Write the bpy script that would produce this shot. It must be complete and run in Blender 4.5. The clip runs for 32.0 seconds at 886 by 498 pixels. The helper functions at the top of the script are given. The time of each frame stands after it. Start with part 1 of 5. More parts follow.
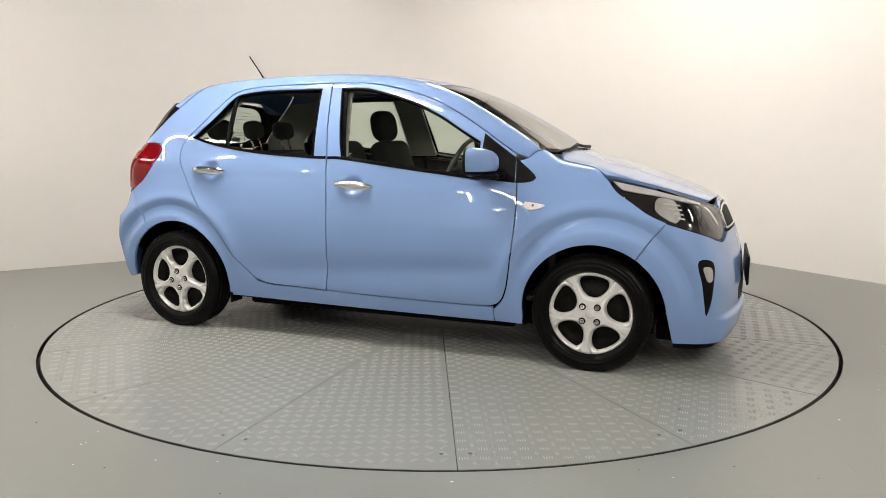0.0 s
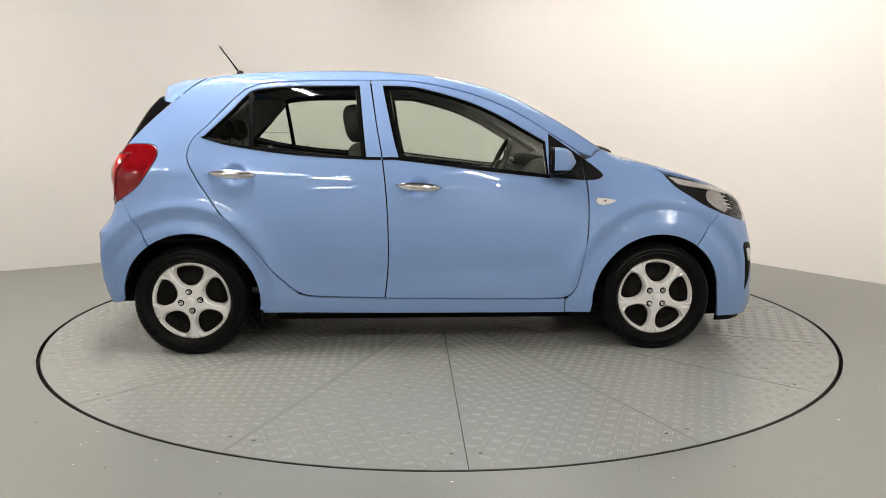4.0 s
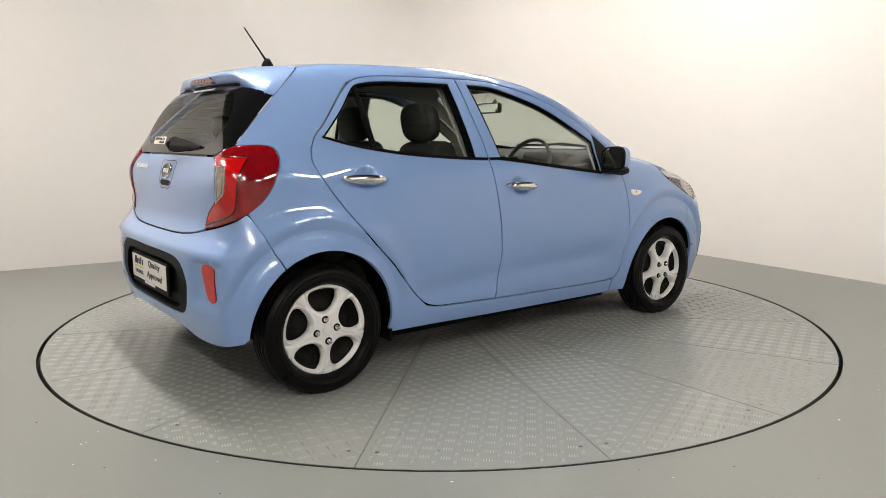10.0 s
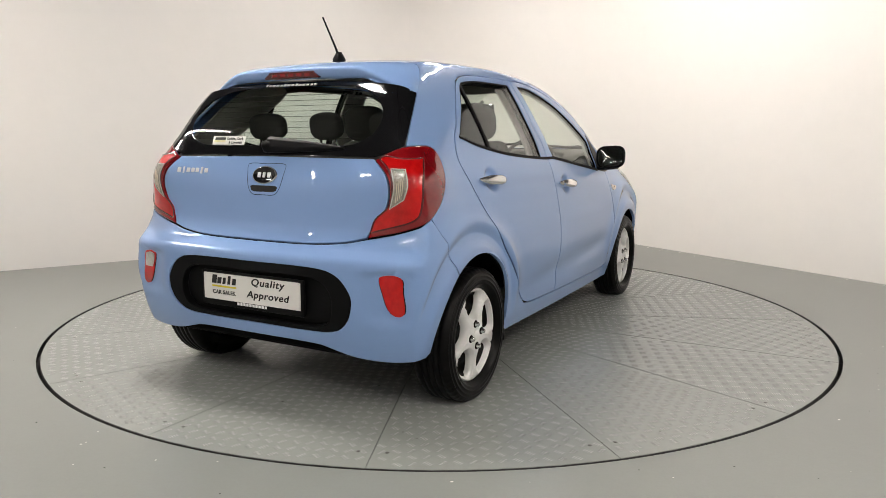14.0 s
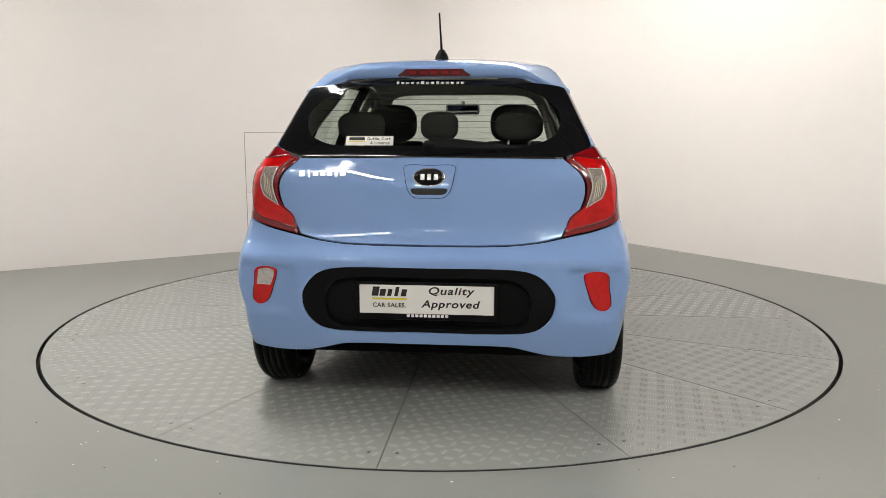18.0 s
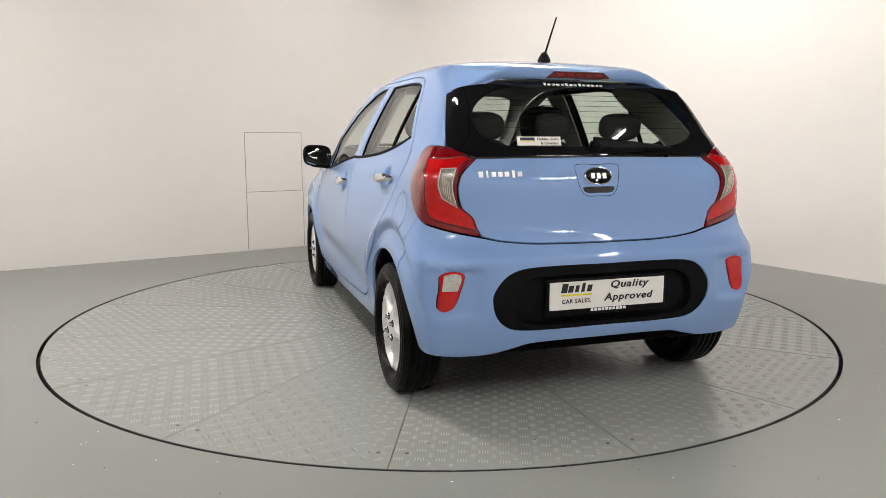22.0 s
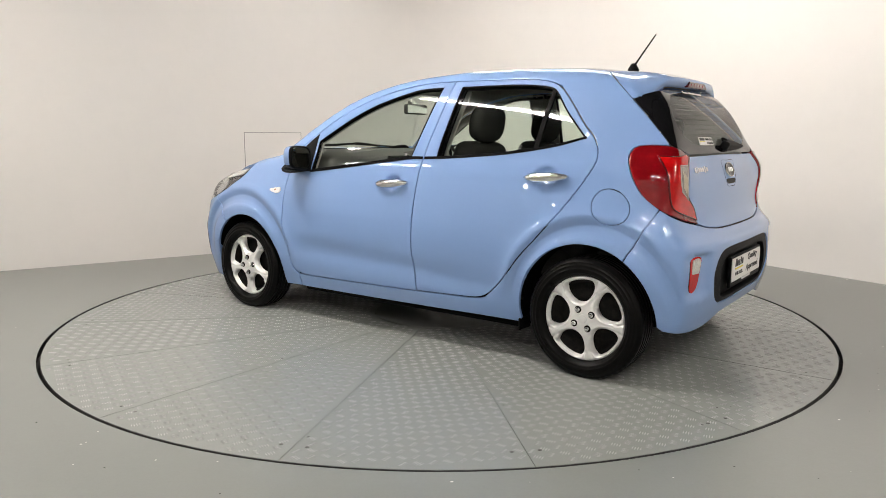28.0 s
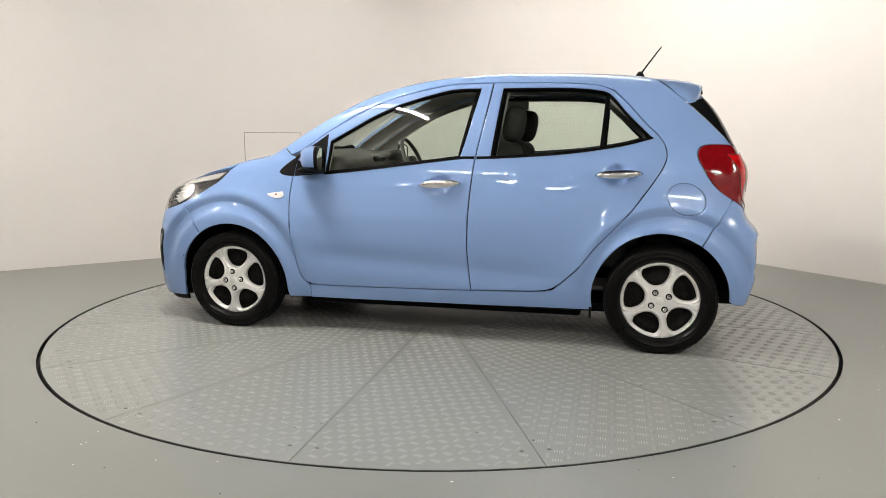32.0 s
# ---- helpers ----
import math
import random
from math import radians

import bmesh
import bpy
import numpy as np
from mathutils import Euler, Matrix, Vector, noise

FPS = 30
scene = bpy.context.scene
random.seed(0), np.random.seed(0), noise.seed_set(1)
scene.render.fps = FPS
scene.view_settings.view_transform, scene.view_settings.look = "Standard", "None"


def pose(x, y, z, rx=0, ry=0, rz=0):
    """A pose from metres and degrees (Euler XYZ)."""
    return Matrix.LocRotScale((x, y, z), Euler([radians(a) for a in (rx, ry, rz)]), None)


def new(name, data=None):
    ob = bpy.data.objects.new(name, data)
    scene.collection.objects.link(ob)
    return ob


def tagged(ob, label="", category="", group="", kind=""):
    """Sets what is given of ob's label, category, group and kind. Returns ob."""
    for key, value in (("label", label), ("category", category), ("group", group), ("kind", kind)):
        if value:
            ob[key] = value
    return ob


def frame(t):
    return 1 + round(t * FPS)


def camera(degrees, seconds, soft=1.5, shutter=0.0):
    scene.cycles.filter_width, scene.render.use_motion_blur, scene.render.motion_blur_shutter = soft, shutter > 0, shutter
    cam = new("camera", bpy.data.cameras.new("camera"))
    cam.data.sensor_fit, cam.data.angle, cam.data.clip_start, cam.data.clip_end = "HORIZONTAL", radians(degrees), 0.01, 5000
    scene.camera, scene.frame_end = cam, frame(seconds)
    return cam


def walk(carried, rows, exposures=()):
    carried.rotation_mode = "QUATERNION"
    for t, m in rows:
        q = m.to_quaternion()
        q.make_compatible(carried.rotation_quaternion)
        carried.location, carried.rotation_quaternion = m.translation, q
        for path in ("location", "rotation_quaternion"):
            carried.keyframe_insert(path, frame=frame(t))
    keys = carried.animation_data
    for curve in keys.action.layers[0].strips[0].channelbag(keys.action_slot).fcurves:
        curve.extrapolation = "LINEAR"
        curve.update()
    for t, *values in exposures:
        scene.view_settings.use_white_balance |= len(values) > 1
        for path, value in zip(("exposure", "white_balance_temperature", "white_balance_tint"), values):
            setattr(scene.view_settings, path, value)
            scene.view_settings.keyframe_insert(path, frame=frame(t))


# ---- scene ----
# Camera: it stands still on a stand before the turntable.
cam = camera(63.317, 32.0, 0.6)
EYE = Matrix.Translation((0, -4.5167, 1.0921)) @ pose(0, 0, 0, 81.3147, 0, -0.2104) @ pose(0, 0, 0, 0, 0, 0.0809)
walk(cam, [(0, EYE), (32, EYE)], [(0, -.04, 6500, 10), (11, -.02, 6450, 10), (14, -.02, 6400, 10), (17, -.05, 6330, 10), (21, -.08, 6330, 10), (24, -.09, 6330, 10), (28, -.10, 6400, 10), (32, -.05, 6450, 10)])

# Light: strip lamps on the ceiling of a closed white studio; two are added to light its walls.
world = bpy.data.worlds.new("studio_world")
scene.world = world
world.use_nodes = True
world.node_tree.nodes["Background"].inputs[0].default_value = (.8, .85, .9, 1)
world.node_tree.nodes["Background"].inputs[1].default_value = 0.02
CEIL = 3.0
STRIPS = [  # x, y, turn, length, strength
    # third and fourth of this row: unseen lamps, added to brighten the walls
    (-1.29, -.87, -57.7, 1.5, 78), (1.15, .75, -57.7, 1.5, 25), (.4, 1.95, -57.7, 1.2, 18), (-4.2, -.8, -57.7, 1.5, 46),
    (-1.65, -4.5, -57.7, 1.5, 38), (1.05, -4.75, -57.7, 1.2, 58), (2.95, -2.9, -57.7, 1.5, 45),
    (-3.2, -5.4, 32, .6, 9), (-1.0, -6.3, 32, .6, 9), (.9, -6.0, 32, .6, 9), (3.4, -4.4, 32, .6, 9), (-4.6, -3.2, 32, .6, 9)]


# ---- materials ----
def shader(name, base, rough=.5, metal=0.0, coat=0.0, spec=.5, mix=(), bump=(), rough_mix=None, glow=None, coat_rough=.03):
    """A procedural material. mix: (scale, strength, other colour) of noise stains; bump: (scale, strength, distance)."""
    m = bpy.data.materials.new(name)
    m.use_nodes = True
    nt = m.node_tree
    b = nt.nodes["Principled BSDF"]
    b.inputs["Base Color"].default_value = (*base, 1)
    b.inputs["Roughness"].default_value = rough
    b.inputs["Metallic"].default_value = metal
    b.inputs["Coat Weight"].default_value = coat
    b.inputs["Coat Roughness"].default_value = coat_rough
    b.inputs["Specular IOR Level"].default_value = spec
    place = nt.nodes.new("ShaderNodeTexCoord")
    last = None
    for scale, strength, other in mix:
        n = nt.nodes.new("ShaderNodeTexNoise")
        n.inputs["Scale"].default_value = scale
        n.inputs["Detail"].default_value = 6
        n.inputs["Roughness"].default_value = .65
        nt.links.new(place.outputs["Object"], n.inputs["Vector"])
        ramp = nt.nodes.new("ShaderNodeMapRange")
        ramp.inputs["From Min"].default_value = .42
        ramp.inputs["From Max"].default_value = .72
        ramp.inputs["To Max"].default_value = strength
        nt.links.new(n.outputs["Fac"], ramp.inputs["Value"])
        c = nt.nodes.new("ShaderNodeMix")
        c.data_type = "RGBA"
        c.inputs["A"].default_value = (*base, 1)
        c.inputs["B"].default_value = (*other, 1)
        nt.links.new(ramp.outputs["Result"], c.inputs["Factor"])
        if last:
            nt.links.new(last.outputs["Result"], c.inputs["A"])
        last = c
    if last:
        nt.links.new(last.outputs["Result"], b.inputs["Base Color"])
    if rough_mix:
        n = nt.nodes.new("ShaderNodeTexNoise")
        n.inputs["Scale"].default_value = rough_mix[0]
        n.inputs["Detail"].default_value = 5
        nt.links.new(place.outputs["Object"], n.inputs["Vector"])
        r = nt.nodes.new("ShaderNodeMapRange")
        r.inputs["From Min"].default_value, r.inputs["From Max"].default_value = .3, .7
        r.inputs["To Min"].default_value, r.inputs["To Max"].default_value = rough_mix[1], rough_mix[2]
        nt.links.new(n.outputs["Fac"], r.inputs["Value"])
        nt.links.new(r.outputs["Result"], b.inputs["Roughness"])
    chain = None
    for scale, strength, dist in bump:
        n = nt.nodes.new("ShaderNodeTexNoise")
        n.inputs["Scale"].default_value = scale
        n.inputs["Detail"].default_value = 4
        nt.links.new(place.outputs["Object"], n.inputs["Vector"])
        u = nt.nodes.new("ShaderNodeBump")
        u.inputs["Strength"].default_value, u.inputs["Distance"].default_value = strength, dist
        nt.links.new(n.outputs["Fac"], u.inputs["Height"])
        if chain:
            nt.links.new(chain.outputs["Normal"], u.inputs["Normal"])
        chain = u
    if chain:
        nt.links.new(chain.outputs["Normal"], b.inputs["Normal"])
    if glow:
        b.inputs["Emission Color"].default_value = (*glow[0], 1)
        b.inputs["Emission Strength"].default_value = glow[1]
    return m


def pane(name, tint, gloss=1.0, most=.95, steep=5):
    """Thin glass: it lets the view through, tinted, and mirrors by the angle."""
    m = bpy.data.materials.new(name)
    m.use_nodes = True
    nt = m.node_tree
    nt.nodes.clear()
    out = nt.nodes.new("ShaderNodeOutputMaterial")
    clear = nt.nodes.new("ShaderNodeBsdfTransparent")
    clear.inputs[0].default_value = (*tint, 1)
    shine = nt.nodes.new("ShaderNodeBsdfGlossy")
    shine.inputs["Roughness"].default_value = .015
    face = nt.nodes.new("ShaderNodeLayerWeight")
    face.inputs["Blend"].default_value = .5
    power = nt.nodes.new("ShaderNodeMath")
    power.operation = "POWER"
    power.inputs[1].default_value = steep
    fres = nt.nodes.new("ShaderNodeMapRange")
    fres.inputs["To Min"].default_value, fres.inputs["To Max"].default_value = .055 * gloss, most
    nt.links.new(face.outputs["Facing"], power.inputs[0])
    nt.links.new(power.outputs[0], fres.inputs["Value"])
    both = nt.nodes.new("ShaderNodeMixShader")
    nt.links.new(fres.outputs[0], both.inputs[0])
    nt.links.new(clear.outputs[0], both.inputs[1])
    nt.links.new(shine.outputs[0], both.inputs[2])
    nt.links.new(both.outputs[0], out.inputs[0])
    return m


PAINT = shader("blue_paint", (.206, .330, .600), .42, .0, 1.0, .12, mix=[(900, .15, (.28, .41, .70)), (2.5, .12, (.205, .312, .578))], coat_rough=.004)
PAINT.node_tree.nodes["Principled BSDF"].inputs["Coat IOR"].default_value = 1.52
WALL = shader("white_wall_paint", (.80, .775, .75), .6, mix=[(.7, .5, (.83, .78, .745)), (6, .25, (.74, .72, .70))], bump=[(14, .05, .01), (160, .05, .002)])
CEILING = shader("dark_ceiling", (.16, .158, .155), .8, mix=[(2, .4, (.12, .118, .115))])
DARK_WALL = shader("added_wall_grey", (.30, .295, .285), .7, mix=[(2, .4, (.25, .245, .24))])
FLOOR = shader("grey_floor_paint", (.236, .250, .235), .3, mix=[(1.3, .15, (.215, .222, .208)), (14, .07, (.30, .305, .29)), (90, .25, (.205, .205, .195))],
               bump=[(30, .04, .004)])
PLATE = shader("grey_plate_paint", (.275, .291, .278), .24, mix=[(1.6, .15, (.25, .26, .25)), (20, .10, (.32, .33, .32)), (120, .2, (.23, .23, .22))],
               bump=[(40, .03, .003)])
LUG = shader("worn_plate_lugs", (.31, .322, .31), .36, mix=[(8, .6, (.28, .29, .28))])
PIT = shader("dark_gap", (.012, .012, .012), .8, mix=[(30, .5, (.03, .028, .025))])
GLASS = pane("window_glass", (.86, .93, .87), 1.6)
GLASS_LAMP = pane("lamp_cover_glass", (.97, .97, .97), 1.0)
GLASS_SCREEN = pane("windscreen_glass", (.90, .94, .90), 1.5, .95, 3)
GLASS_REAR = pane("rear_glass", (.74, .80, .76), 1.6, .55)
RUBBER = shader("tyre_rubber", (.0022, .0022, .0022), .3, spec=.11, mix=[(25, .5, (.005, .0045, .004))], bump=[(300, .15, .001)], rough_mix=(9, .25, .5))
SEAL = shader("black_seal", (.0022, .0022, .0025), .5, spec=.04)
TRIM = shader("black_plastic", (.0045, .0045, .005), .5, spec=.08, bump=[(700, .25, .0006)])
TRIM_GLOSS = shader("gloss_black", (.007, .007, .008), .05, spec=.5)
SILVER = shader("silver_wheel_paint", (.80, .80, .79), .34, .22, .25, mix=[(60, .2, (.72, .72, .71))], coat_rough=.2)
STEEL = shader("dark_steel", (.005, .005, .005), .5, .2, spec=.10, mix=[(30, .5, (.025, .02, .016))])
BRIGHT_METAL = shader("bright_metal", (.80, .80, .80), .28, .6)
CHROME = shader("chrome", (.84, .84, .84), .14, 1.0)
RED = shader("red_lamp_glass", (.50, .003, .004), .2, coat=1.0, spec=.2, mix=[(12, .7, (.28, .001, .002)), (40, .35, (.72, .012, .01))], bump=[(60, .2, .002)], coat_rough=.01)
RED_DARK = shader("lamp_joint_red", (.07, .002, .003), .2, coat=.5)
RED_DEEP = shader("deep_red_lamp_glass", (.17, .003, .006), .06, coat=1.0, spec=.3, mix=[(20, .5, (.28, .006, .008))])
CLEAR = shader("frosted_lamp_glass", (.25, .215, .185), .12, coat=1.0, mix=[(55, .9, (.09, .06, .05)), (140, .5, (.5, .46, .42))], bump=[(120, .5, .002)])
LENS_RIB = shader("warm_lens_ribs", (.62, .52, .40), .12, coat=1.0)
CLEAR_WHITE = shader("white_lamp_glass", (.82, .81, .79), .1, coat=1.0, mix=[(90, .5, (.6, .55, .5))])
CLEAR_BACK = shader("reversing_lamp_glass", (.55, .53, .50), .12, coat=1.0, mix=[(70, .8, (.28, .26, .24))], bump=[(120, .4, .002)])
FROST = shader("grey_lamp_inner", (.55, .54, .53), .25, .3, coat=.6, mix=[(6, .6, (.20, .195, .19))])
LAMP_DARK = shader("headlamp_interior", (.035, .033, .033), .18, .5)
LAMP_BRIGHT = shader("headlamp_reflector", (.82, .81, .79), .25, .5, coat=.6)
AMBER = shader("amber_lens", (.32, .15, .06), .15, coat=1.0)
FABRIC = shader("black_seat_fabric", (.045, .044, .042), .9, spec=.2, mix=[(150, .5, (.075, .073, .07))], bump=[(400, .3, .001)])
CABIN = shader("dark_cabin_plastic", (.07, .068, .064), .6, spec=.25, bump=[(300, .2, .001)])
LINING = shader("grey_headlining", (.38, .37, .345), .95, spec=.1)
PAPER = shader("white_plate", (.78, .77, .74), .35, mix=[(8, .3, (.72, .71, .68))])
INK = shader("black_lettering", (.01, .01, .01), .5)
YELLOW = shader("yellow_bar", (.75, .62, .03), .5)
ETCH = shader("etched_glass_mark", (.30, .31, .30), .6)
HEATER = shader("heater_wire_brown", (.03, .028, .025), .6, spec=.1)
WHITE = shader("white_lettering", (.85, .85, .85), .5)


# ---- body shape: an implicit surface in the car's own space ----
def knots(pairs):
    """A smooth curve through a few design knots (monotone cubic)."""
    xs, ys = (np.array(v, float) for v in zip(*pairs))
    d = np.diff(ys) / np.diff(xs)
    m = np.concatenate([[d[0]], np.where(d[:-1] * d[1:] > 0, 2 * d[:-1] * d[1:] / (d[:-1] + d[1:] + 1e-12), 0), [d[-1]]])

    def curve(x):
        x = np.clip(x, xs[0], xs[-1])
        i = np.clip(np.searchsorted(xs, x) - 1, 0, len(xs) - 2)
        h = xs[i + 1] - xs[i]
        t = (x - xs[i]) / h
        return ((2 * t + 1) * (1 - t) ** 2 * ys[i] + t * (1 - t) ** 2 * h * m[i]
                + t * t * (3 - 2 * t) * ys[i + 1] + t * t * (t - 1) * h * m[i + 1])
    return curve


def ease(v, a, b):
    t = np.clip((v - a) / (b - a), 0, 1)
    return t * t * (3 - 2 * t)


def smax(a, b, k):
    return 0.5 * (a + b + np.sqrt((a - b) ** 2 + k * k))


PLAN_LOW = knots([(-1.75, .775), (-1.5, .777), (-1.2, .780), (-.7, .788), (0, .79), (.7, .785), (1.2, .775), (1.5, .756), (1.9, .67)])
PLAN_BELT = knots([(-1.75, .70), (-1.5, .742), (-1.15, .773), (-.6, .782), (0, .785), (.5, .772), (.93, .725), (1.25, .698), (1.5, .668), (1.9, .57)])
INSET = knots([(.12, .075), (.2, .05), (.3, .022), (.42, .008), (.55, 0), (.7, 0), (.82, .010), (.9, .026), (.96, .047), (1.0, .070),
               (1.1, .112), (1.2, .160), (1.3, .212), (1.4, .272), (1.5, .36)])
INSET_DOOR = knots([(.12, 0), (.55, 0), (.65, .003), (.74, .012), (.82, .015), (.88, .0155), (.92, .013), (.96, .010), (1.0, .004), (1.06, 0)])
ROOF = knots([(-1.55, 1.375), (-1.37, 1.405), (-1.2, 1.434), (-.97, 1.462), (-.67, 1.475), (-.37, 1.479), (-.05, 1.463), (.113, 1.443),
              (.28, 1.408), (.45, 1.355), (.62, 1.274), (.8, 1.173), (.97, 1.068), (1.02, 1.040), (1.12, 1.008), (1.3, .958), (1.5, .896), (1.65, .845), (1.8, .79), (1.95, .70)])
TAIL = knots([(.1, -1.61), (.25, -1.67), (.36, -1.702), (.46, -1.716), (.60, -1.713), (.630, -1.709), (.652, -1.691), (.69, -1.657), (.75, -1.632), (.9, -1.612), (1.0, -1.583), (1.04, -1.570), (1.11, -1.545), (1.18, -1.510), (1.25, -1.466),
              (1.31, -1.415), (1.36, -1.373), (1.5, -1.31)])
NOSE = knots([(.1, 1.83), (.2, 1.87), (.35, 1.885), (.5, 1.875), (.6, 1.852), (.7, 1.822), (.8, 1.785), (1.0, 1.66)])
HUB = 1.2


FLARE = knots([(.33, .018), (.352, .0155), (.375, .005), (.395, -.0015), (.412, -.003), (.434, .006), (.452, .0142), (.462, .0162), (.474, .0145), (.50, .007), (.53, .002), (.56, 0)])


def flare(x, z):
    """The swelling of the side round each wheel arch."""
    out = 0
    for hx in (-HUB, HUB):
        r = np.hypot(x - hx * 1.025, z - .295) / (1.0 if hx < 0 else 1.055)
        out = out + FLARE(r) * ease(z, .24, .50)
    return out


def side_half(x, z):
    b = ease(z, .62, 1.0)
    low = PLAN_LOW(x) * (1 - b) + PLAN_BELT(x) * b
    # a shallow hollow low in the doors
    hollow = .013 * np.exp(-((z - .41 - .06 * x) / .058) ** 2) * ease(x, -1.0, -.4) * (1 - ease(x, .5, .85))
    # finger bowls behind the door handles
    bowls = .025 * (np.exp(-(((x + .965) / .050) ** 2 + ((z - .917) / .043) ** 2) ** 2) + np.exp(-(((x + .045) / .050) ** 2 + ((z - .851) / .041) ** 2) ** 2))
    return low - INSET(z) - INSET_DOOR(z) * (1 - ease(x, .55, .9)) * ease(x, -1.5, -1.2) + flare(x, z) - hollow - bowls


def body(x, y, z):
    """Negative inside, zero on the skin."""
    y = np.abs(y)
    side = y - side_half(x, z)
    top = (z - ROOF(x) + (.105 - .05 * ease(x, 1.0, 1.2)) * y * y) * (.75 + .25 * (1 - ease(x, .2, .5) * (1 - ease(x, .95, 1.1))))
    rear = TAIL(z) + .13 * y ** 3 - x + .017 * np.exp(-((y - .635) / .10) ** 4) * ease(z, .39, .45) * (1 - ease(z, .588, .618))
    nose = x - NOSE(z) + .27 * y * y - .022 * (1 - ease(z, .262, .285)) * (1 - ease(y, .55, .63))
    f = smax(side, top, .036)
    f = smax(f, rear, .045)
    f = smax(f, nose, .06)
    # the tail lamps stand proud
    f = f - .042 * np.exp(-((z - .955) / .10) ** 2 - ((x + 1.5) / .16) ** 2 - ((y - .64) / .15) ** 2)
    return f


def strike(o, d, a, b, n=48):
    """First skin crossing of the rays o + t d, t from a to b (arrays n x 3)."""
    o, d = np.atleast_2d(o).astype(float), np.atleast_2d(d).astype(float)
    lo = np.full(len(o), float(a))
    hi = np.full(len(o), float(b))
    done = np.zeros(len(o), bool)
    ts = np.linspace(a, b, n)
    for t0, t1 in zip(ts[:-1], ts[1:]):
        p = o + t1 * d
        hit = (~done) & (body(p[:, 0], p[:, 1], p[:, 2]) < 0)
        lo[hit], hi[hit] = t0, t1
        done |= hit
    for _ in range(22):
        mid = .5 * (lo + hi)
        p = o + mid[:, None] * d
        neg = body(p[:, 0], p[:, 1], p[:, 2]) < 0
        hi = np.where(neg, mid, hi)
        lo = np.where(neg, lo, mid)
    p = o + hi[:, None] * d
    p[~done] = np.nan
    return p


# ---- building helpers ----
def part(name, mesh, material, parent=None, label=""):
    """Links a mesh as one object, under a thing or part where one is given."""
    ob = new(name, mesh)
    mesh.materials.clear()
    mesh.materials.append(material)
    ob.parent = parent
    return tagged(ob, label)


def from_bm(name, bm, smooth=False):
    me = bpy.data.meshes.new(name)
    bmesh.ops.recalc_face_normals(bm, faces=bm.faces[:])
    bm.to_mesh(me)
    bm.free()
    if smooth:
        me.shade_smooth()
    return me


def box_bm(size, at=(0, 0, 0), bevel=0.0, turn=(0, 0, 0), segments=2, bm=None):
    """A bevelled box, as a bmesh of its own or added to one."""
    one = bmesh.new()
    bmesh.ops.create_cube(one, size=1, matrix=Matrix.Diagonal((*size, 1)))
    if bevel:
        bmesh.ops.bevel(one, geom=one.edges[:], offset=bevel, segments=segments, affect="EDGES", profile=.5)
    one.transform(pose(*at, *turn))
    if bm is None:
        return one
    me = bpy.data.meshes.new("tmp")
    one.to_mesh(me)
    bm.from_mesh(me)
    bpy.data.meshes.remove(me)
    one.free()
    return bm


def box(name, size, at, material, parent=None, bevel=.004, turn=(0, 0, 0), label="", smooth=False):
    return part(name, from_bm(name, box_bm(size, at, bevel, turn), smooth), material, parent, label)


def lathe(name, profile, n=48, axis="y"):
    """Turns a profile of (radius, along) round the axis."""
    verts, faces = [], []
    for i in range(n):
        a = 2 * math.pi * i / n
        for r, h in profile:
            c, s = r * math.cos(a), r * math.sin(a)
            verts.append((c, h, s) if axis == "y" else (c, s, h))
    k = len(profile)
    for i in range(n):
        for j in range(k - 1):
            a, b = i * k + j, ((i + 1) % n) * k + j
            faces.append((a, a + 1, b + 1, b))
    me = bpy.data.meshes.new(name)
    me.from_pydata(verts, [], faces)
    bm = bmesh.new()
    bm.from_mesh(me)
    bmesh.ops.remove_doubles(bm, verts=bm.verts[:], dist=1e-5)
    bpy.data.meshes.remove(me)
    return from_bm(name, bm, True)


def tube_bm(points, radius, n=8, bm=None, ends=True):
    """A round bar along a line of points; radius may be a list."""
    bm = bm or bmesh.new()
    pts = [Vector(p) for p in points]
    rad = radius if isinstance(radius, (list, tuple)) else [radius] * len(pts)
    rings = []
    for i, p in enumerate(pts):
        way = (pts[min(i + 1, len(pts) - 1)] - pts[max(i - 1, 0)]).normalized()
        q = way.to_track_quat("Z", "Y")
        rings.append([bm.verts.new(p + q @ Vector((rad[i] * math.cos(2 * math.pi * k / n), rad[i] * math.sin(2 * math.pi * k / n), 0))) for k in range(n)])
    for a, b in zip(rings, rings[1:]):
        for k in range(n):
            bm.faces.new((a[k], a[(k + 1) % n], b[(k + 1) % n], b[k]))
    if ends:
        bm.faces.new(rings[0])
        bm.faces.new(rings[-1])
    return bm


def writing(name, text, height, material, parent, at, label="", slant=0.0, weight=.022):
    """Flat raised lettering, as a mesh. at: its pose; it reads along local x, up local y."""
    c = bpy.data.curves.new(name, "FONT")
    c.body, c.size, c.extrude, c.align_x, c.align_y = text, height * 1.3, .0006, "CENTER", "CENTER"
    c.offset, c.space_character, c.shear = height * weight, 1.12, slant
    ob = new(name, c)
    me = bpy.data.meshes.new_from_object(ob.evaluated_get(bpy.context.evaluated_depsgraph_get()))
    bpy.data.objects.remove(ob)
    me.transform(at)
    return part(name, me, material, parent, label)


